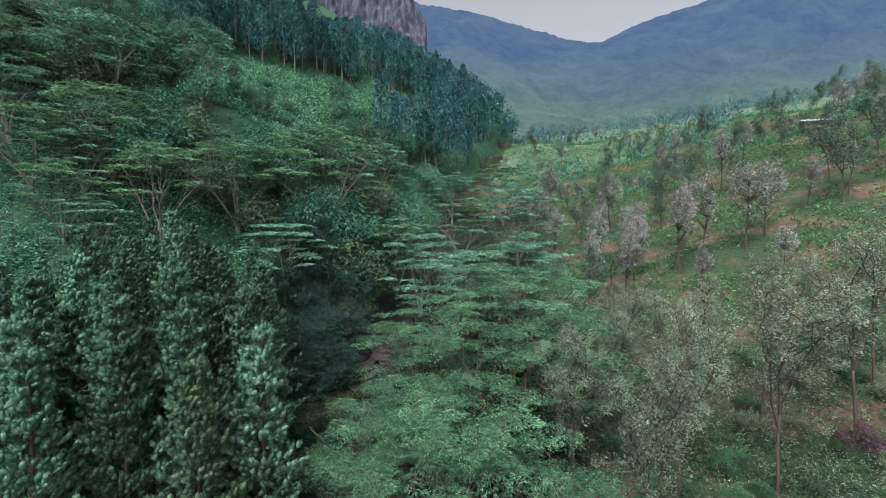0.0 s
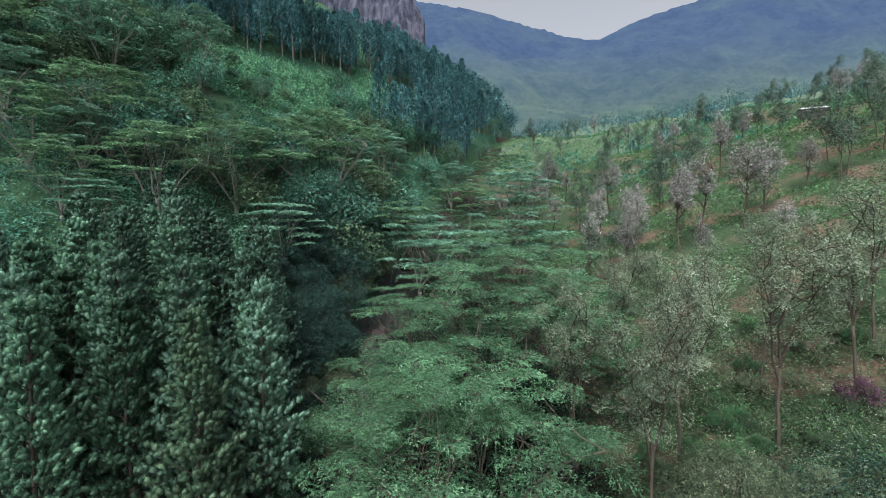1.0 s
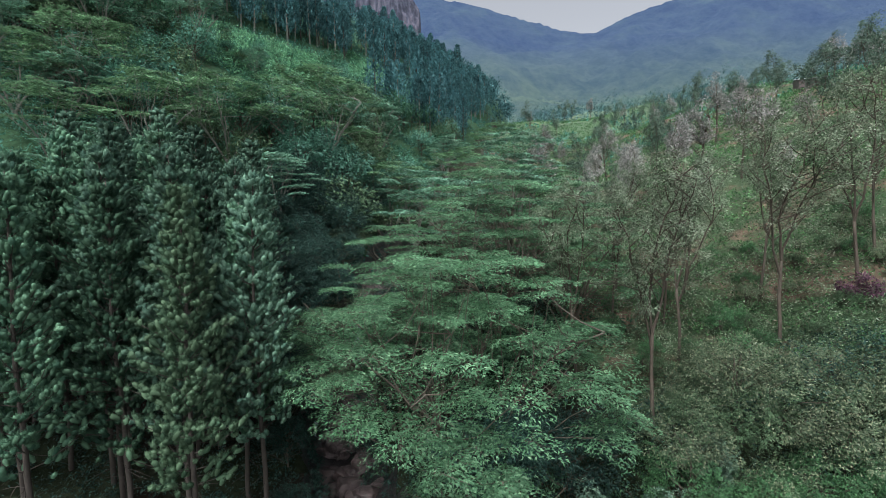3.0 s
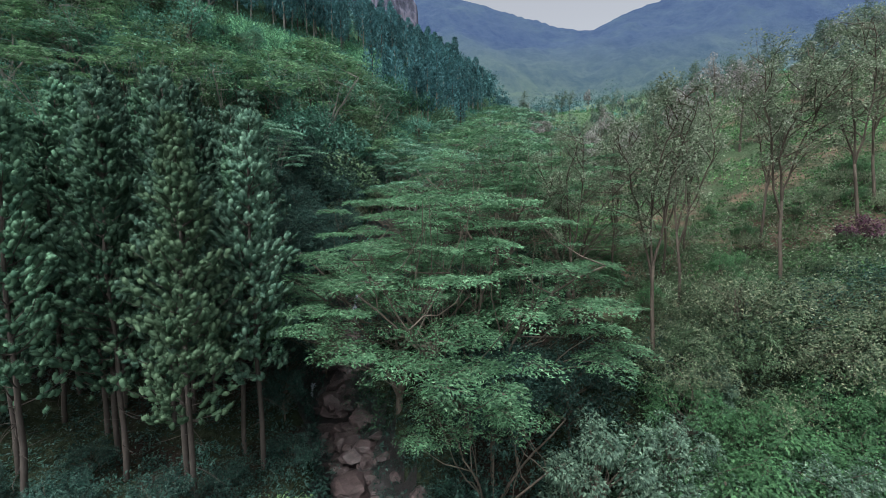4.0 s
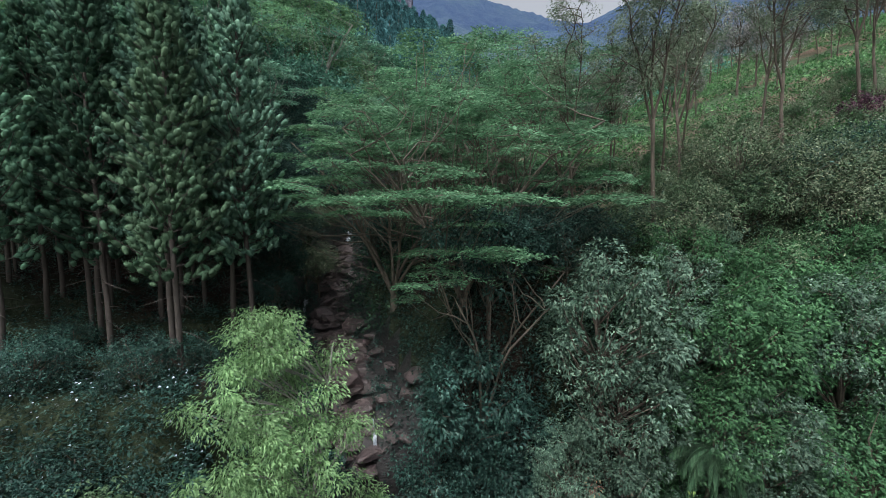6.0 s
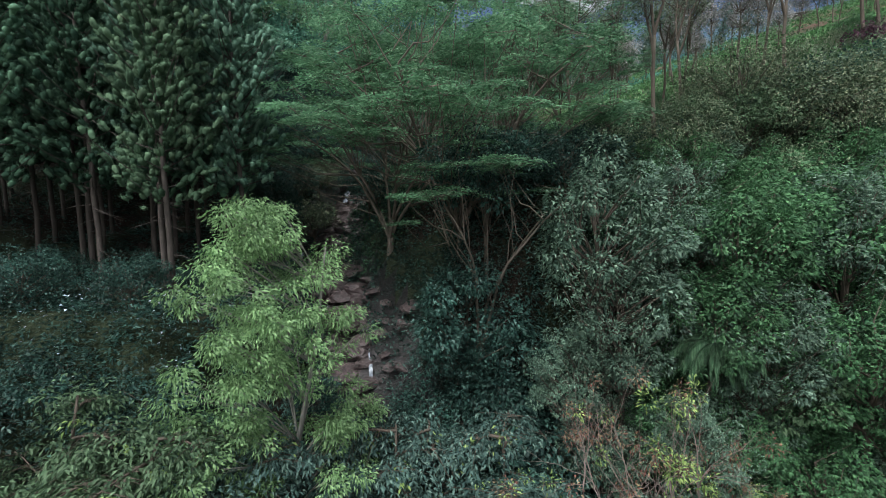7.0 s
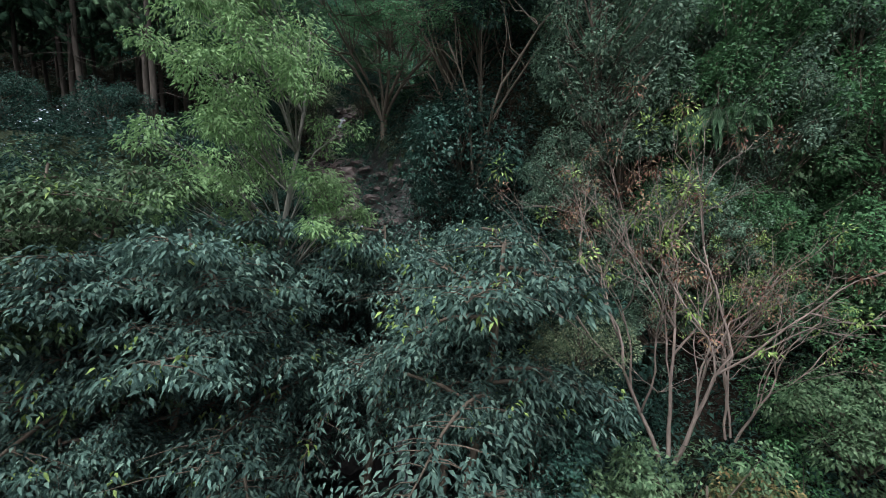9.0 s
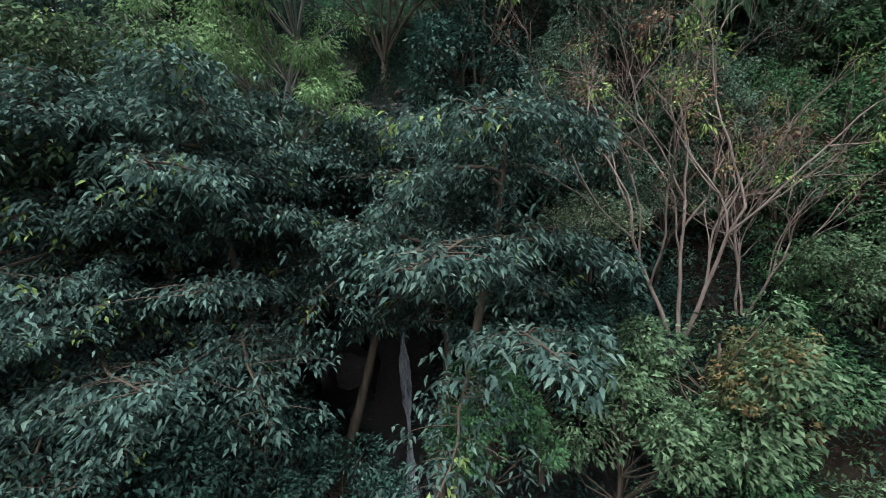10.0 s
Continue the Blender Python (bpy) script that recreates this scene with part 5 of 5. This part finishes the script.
# ---- undergrowth ----
def spread_over(n, x0, x1, y0, y1, keep, seed, steep=1.0):
    """Spots over a stretch of land, more of them where it is steep, by the area of the ground itself."""
    r = np.random.default_rng(seed)
    x, y = r.uniform(x0, x1, int(n * steep)), r.uniform(y0, y1, int(n * steep))
    g = np.hypot(height(x + 0.2, y) - height(x - 0.2, y), height(x, y + 0.2) - height(x, y - 0.2)) / 0.4
    ok = keep(x, y, x - np.interp(y, STREAM_Y, STREAM_X)) & (r.random(len(x)) < np.sqrt(1 + g * g) / steep)
    return x[ok], y[ok]


gap = lambda y: np.where(y < 15, 0.6, 1.05)
x, y = spread_over(5600, -30, 22, 7, 45, lambda x, y, d: (np.abs(d) > gap(y)) & ~((d > 0) & (x > 8.5) & (y > 14.5)) & (height(x, y) > 0) & ~((x < -13) & (y > 17.5) & (np.sin(x * 3.1) * np.sin(y * 2.7) < -0.35)), 1, 7.0)
cover("undergrowth", "dense dark green undergrowth and creepers over the gorge banks", x, y, M_UNDER, 26, 0.20, 0.6, 0.7, seed=2)
x, y = spread_over(1500, 0, 20, 8, 19, lambda x, y, d: (d > 1.5) & (height(x, y) > 3), 3, 3.0)
near = x < 5.5
# dark leaf colour fills the shaded gaps between the bank trees
cover("bank_shrubbery", "shrubbery on the steep bank, coloured dark for shade between crowns", x[near], y[near], M_UNDER, 30, 0.16, 0.75, 1.0, seed=4)
cover("bank_shrubbery", "shrubbery high on the bank, coloured dark for shade between crowns", x[~near], y[~near], M_UNDER, 30, 0.14, 0.75, 1.0, seed=40)
x, y = spread_over(620, 8, 25, 14.3, 21, lambda x, y, d: x < 1.25 * y + 2, 41, 2.0)
cover("bank_edge_scrub", "olive scrub along the top of the bank", x, y, M_OLIVE, 34, 0.13, 0.6, 0.8, seed=42)
x, y = spread_over(420, -26, -7, 13, 17.5, lambda x, y, d: d < -2.5, 5)
cover("terrace_shrubs", "low bushes at the foot of the pines", x, y, M_UNDER, 44, 0.15, 0.6, 0.8, seed=6)
cover("white_blossom", "small white flowers on the bushes below the pines", x[:130], y[:130], M_FLOWER, 5, 0.10, 0.6, 0.95, 0.1, seed=7, width=0.8)
x, y = spread_over(5600, -130, 30, 36, 200, lambda x, y, d: d < -1.5, 8)
cover("slope_thicket", "bright green thicket on the valley slope", x, y, M_SHRUB, 26, 0.5, 1.7, 1.6, seed=9)
x, y = spread_over(1900, -75, -22, 34, 62, lambda x, y, d: (d < -14) & (height(x, y) > 27), 22)
cover("slope_bushes", "green bushes on the slope above the plantation", x, y, M_WOOD_A, 30, 0.34, 1.2, 1.5, seed=23)
x, y = spread_over(5200, -70, 0, 80, 152, lambda x, y, d: np.array([clearing(a, b) for a, b in zip(x, y)], bool), 18)
cover("clearing_bushes", "light green bushes over the open patches of the slope", x, y, M_CLEAR, 22, 0.62, 1.3, 1.6, seed=19)
x, y = spread_over(3600, -8, 26, 24, 90, lambda x, y, d: (d > 1.5) & (d < 20), 10)
cover("valley_thicket", "green thicket along the valley stream", x, y, M_BROAD, 26, 0.3, 0.9, 0.9, seed=11)

# ---- tea ----
rows_x, rows_y = [], []
for k in range(78):
    s = np.arange(8, 130, 0.95)
    yy = 17.5 + (1.6 * k if k < 14 else 1.6 * 14 + 2.0 * (k - 14)) + 1.2 * np.sin(s * 0.07 + k * 0.13) - 0.10 * (s - 12)
    keep = (yy > 16.5) & (wobble(s, yy, 27.0, 4.0) + 0.7 * wobble(s, yy, 9.0, 1.0) < 0.45) & (s > 9.5 + 0.06 * yy) & (s < 1.3 * yy + 6)
    rows_x.append(s[keep]), rows_y.append(yy[keep])
tx, ty = np.concatenate(rows_x), np.concatenate(rows_y)
tx, ty = tx + rng.normal(size=len(tx)) * 0.12, ty + rng.normal(size=len(ty)) * 0.10
near = ty < 36
cover("tea_bushes", "clipped green tea bushes in rows on the red slope", tx[near], ty[near], M_TEA, 60, 0.20, 0.7, 0.9, seed=12, upright=0.5)["category"] = "tea bushes"
cover("tea_bushes", "clipped green tea bushes in contour rows up the hill", tx[~near], ty[~near], M_TEA, 32, 0.34, 0.64, 0.9, seed=13, upright=0.5)["category"] = "tea bushes"
x, y = spread_over(900, 10, 150, 90, 150, lambda x, y, d: (d > 4) & (wobble(x, y, 40.0, 3.0) + 0.6 * wobble(x, y, 13.0, 6.0) > -0.1), 20)
cover("hill_scrub", "low green scrub scattered over the far hillside", x, y, M_SHRUB, 16, 0.8, 1.2, 1.3, seed=21)
x, y = spread_over(1500, 10, 40, 17, 40, lambda x, y, d: x < 1.2 * y + 4, 14)
cover("dry_scrub", "dry grass and scrub between the tea bushes", x, y, M_DRYGRASS, 10, 0.24, 0.4, 0.5, seed=15, width=0.2, upright=0.9)
x, y = spread_over(420, 10, 30, 17, 30, lambda x, y, d: x < 1.2 * y + 4, 16)
cover("pale_scrub", "pale leafy scrub among the tea", x, y, M_SILVER, 44, 0.13, 0.6, 0.9, seed=17)

# ---- woods of the left slope ----
wood = [leafy_tree(91, 9, 3.6, 28, 60, 0.48, M_WOOD_A, "broadleaf tree in the wood on the slope", group="trees of the wooded slope"),
        leafy_tree(92, 10, 3.4, 28, 60, 0.48, M_WOOD_B, "dark broadleaf tree in the wood on the slope", group="trees of the wooded slope"),
        leafy_tree(93, 8, 3.8, 28, 60, 0.48, M_OLIVE, "olive-green broadleaf tree in the wood on the slope", group="trees of the wooded slope")]
seen = set()
for i in range(180):
    yy = rng.uniform(50, 112) if i < 150 else rng.uniform(48, 64)
    xx = float(np.interp(yy, STREAM_Y, STREAM_X)) - (rng.uniform(3, 72) if i < 150 else rng.uniform(36, 80)) * (0.55 + yy / 200)
    if clearing(xx, yy):
        continue
    k = int(rng.integers(0, 3))
    if k in seen:
        sz = rng.uniform(0.55, 1.1)
        if -0.57 < xx / yy < -0.25:
            sz = min(sz, max(0.4, (40 + 0.225 * yy - hz(xx, yy)) / 9.5))
        again(wood[k], xx, yy, rng.uniform(0, 360), sz)
    else:
        put(wood[k], xx, yy)
        seen.add(k)
for i in range(26):
    u = rng.uniform(-0.56, -0.28)
    yy = rng.uniform(82, 100)
    again(wood[i % 3], u * yy, yy, rng.uniform(0, 360), rng.uniform(0.18, 0.38), label="low round bush in the open patch of the slope")
hp = [hill_pine(101, 15), hill_pine(102, 17), hill_pine(103, 14)]
seen = set()
spots = []
while len(spots) < 296:
    if len(spots) < 190:
        # the dense front ranks of the belt
        u = rng.uniform(-1.1, 0.06)
        yy = float(np.interp(u, (-1.1, -0.66, -0.515, -0.3, -0.127, 0.06), (84, 95, 104, 126, 152, 180))) + 26 * rng.random()
        xx = u * yy
    elif len(spots) < 250:
        u = rng.uniform(-1.1, 0.02)
        yy = float(np.interp(u, (-1.1, -0.5, -0.127, 0.02), (112, 132, 180, 200))) + 60 * rng.random()
        xx = u * yy
    else:
        yy = rng.uniform(98, 185)
        xx = float(np.interp(yy, STREAM_Y, STREAM_X)) - rng.uniform(3, 22)
    if not clearing(xx, yy) and under_cliff(xx, yy, 15) and all((xx - a) ** 2 + (yy - b) ** 2 > 5.5 for a, b in spots):
        spots.append((xx, yy))
for xx, yy in spots:
    k = int(rng.integers(0, 3))
    if k in seen:
        again(hp[k], xx, yy, rng.uniform(0, 360), rng.uniform(0.8, 1.2))
    else:
        put(hp[k], xx, yy)
        seen.add(k)

# ---- far woods, cliff, hut ----
r2 = np.random.default_rng(77)
n = 900
yy = r2.uniform(120, 300, n)
xx = np.interp(yy, STREAM_Y, STREAM_X) + r2.uniform(-0.1, 1.15, n) * yy * 0.95 - 10
ok = (wobble(xx, yy, 60.0, 9.0) + 0.6 * wobble(xx, yy, 17.0, 2.0) > np.interp(yy, (120, 200, 300), (0.42, 0.22, -0.4)))
xx, yy = xx[ok], yy[ok]
b = Buf()
for x0, y0 in zip(xx, yy):
    h = r2.uniform(5, 11)
    p, u = scatter_ball(r2, 130, (x0, y0, hz(x0, y0) + h * 0.45), (h * 0.42, h * 0.42, h * 0.45), 0.3)
    b.leaves(p, u + r2.normal(size=u.shape) * 0.5, r2.uniform(0.45, 0.8, 130), 0.4, 0.15, 0.1, r2, tri=True)
    b.tube([(x0, y0, hz(x0, y0) - 0.5), (x0, y0, hz(x0, y0) + h * 0.6)], (0.2, 0.1), 4)
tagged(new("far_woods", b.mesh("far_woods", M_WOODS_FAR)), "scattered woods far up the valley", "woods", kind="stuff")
n = 1500
yy = r2.uniform(190, 420, n)
xx = np.interp(yy, STREAM_Y, STREAM_X) - r2.uniform(0, 1, n) * yy * 1.1
b = Buf()
for x0, y0 in zip(xx, yy):
    h = r2.uniform(9, 15)
    if not under_cliff(x0, y0, h):
        continue
    p, u = scatter_ball(r2, 60, (x0, y0, hz(x0, y0) + h * 0.55), (h * 0.26, h * 0.26, h * 0.45), 0.35)
    b.leaves(p, u * [1, 1, 0.5] + [0, 0, 0.5] + r2.normal(size=u.shape) * 0.4, r2.uniform(1.1, 1.9, 60), 0.9, 0.15, 0.0, r2, tri=True)
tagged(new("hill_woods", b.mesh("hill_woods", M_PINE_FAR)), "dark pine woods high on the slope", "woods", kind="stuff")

CU, CV = np.meshgrid(np.linspace(-150, -12, 150), np.linspace(0, 1, 60))
CY = 330 - 0.12 * CU + 7 * wobble(CU, CU * 0, 33.0, 1.0) + 3.5 * wobble(CU, CU * 0, 11.0, 2.0) + 1.2 * wobble(CU, CV * 60, 6.0, 3.0) + 26 * CV ** 2
CZ = 110 + CV * (np.interp(CU, (-150, -60, -28, -14, -12), (170, 150, 118, 92, 40)) + 4 * wobble(CU, CU * 0, 17.0, 5.0))
cliff = tagged(sheet("cliff", CU, CY, CZ, [M_CLIFF]), "tall pale streaked rock cliff above the pine slope", "cliff", kind="structure")


def hut():
    ob = thing("hut", "small hut with a pale metal roof on the tea hill", "hut")
    M_WALL, M_ROOF, M_DOOR = plain_mat("grey_brown_wall", (0.10, 0.085, 0.08)), plain_mat("pale_metal_roof", (0.62, 0.66, 0.72), 0.45), plain_mat("dark_door", (0.04, 0.035, 0.03))

    def box(name, mat, size, at, rx=0.0, parent=None):
        bm = bmesh.new()
        bmesh.ops.create_cube(bm, size=1.0)
        bmesh.ops.scale(bm, vec=size, verts=bm.verts)
        bmesh.ops.bevel(bm, geom=bm.edges, offset=0.02, segments=1, affect="EDGES")
        me = bpy.data.meshes.new(name)
        bm.to_mesh(me)
        bm.free()
        me.materials.append(mat)
        o = new(name, me)
        o.parent = parent or ob
        o.matrix_basis = pose(*at, rx, 0, 0)
        return o

    box("wall", M_WALL, (7.2, 4.4, 3.4), (0, 0, 1.2))
    box("roof", M_ROOF, (8.0, 3.2, 0.10), (0, -1.25, 3.05), 16)
    box("roof", M_ROOF, (8.0, 3.0, 0.10), (0, 1.5, 3.1), -18)
    box("door", M_DOOR, (1.0, 0.10, 2.0), (-1.0, -2.22, 1.2))
    for dx in (-2.6, 1.2, 2.7):
        w = box("window", M_DOOR, (0.8, 0.08, 0.9), (dx, -2.22, 1.6))
        box("window_frame", M_ROOF, (0.95, 0.06, 0.08), (0, -0.03, 0.5), 0, w)
    return ob


put(hut(), 77.5, 87, -20, 0.62)
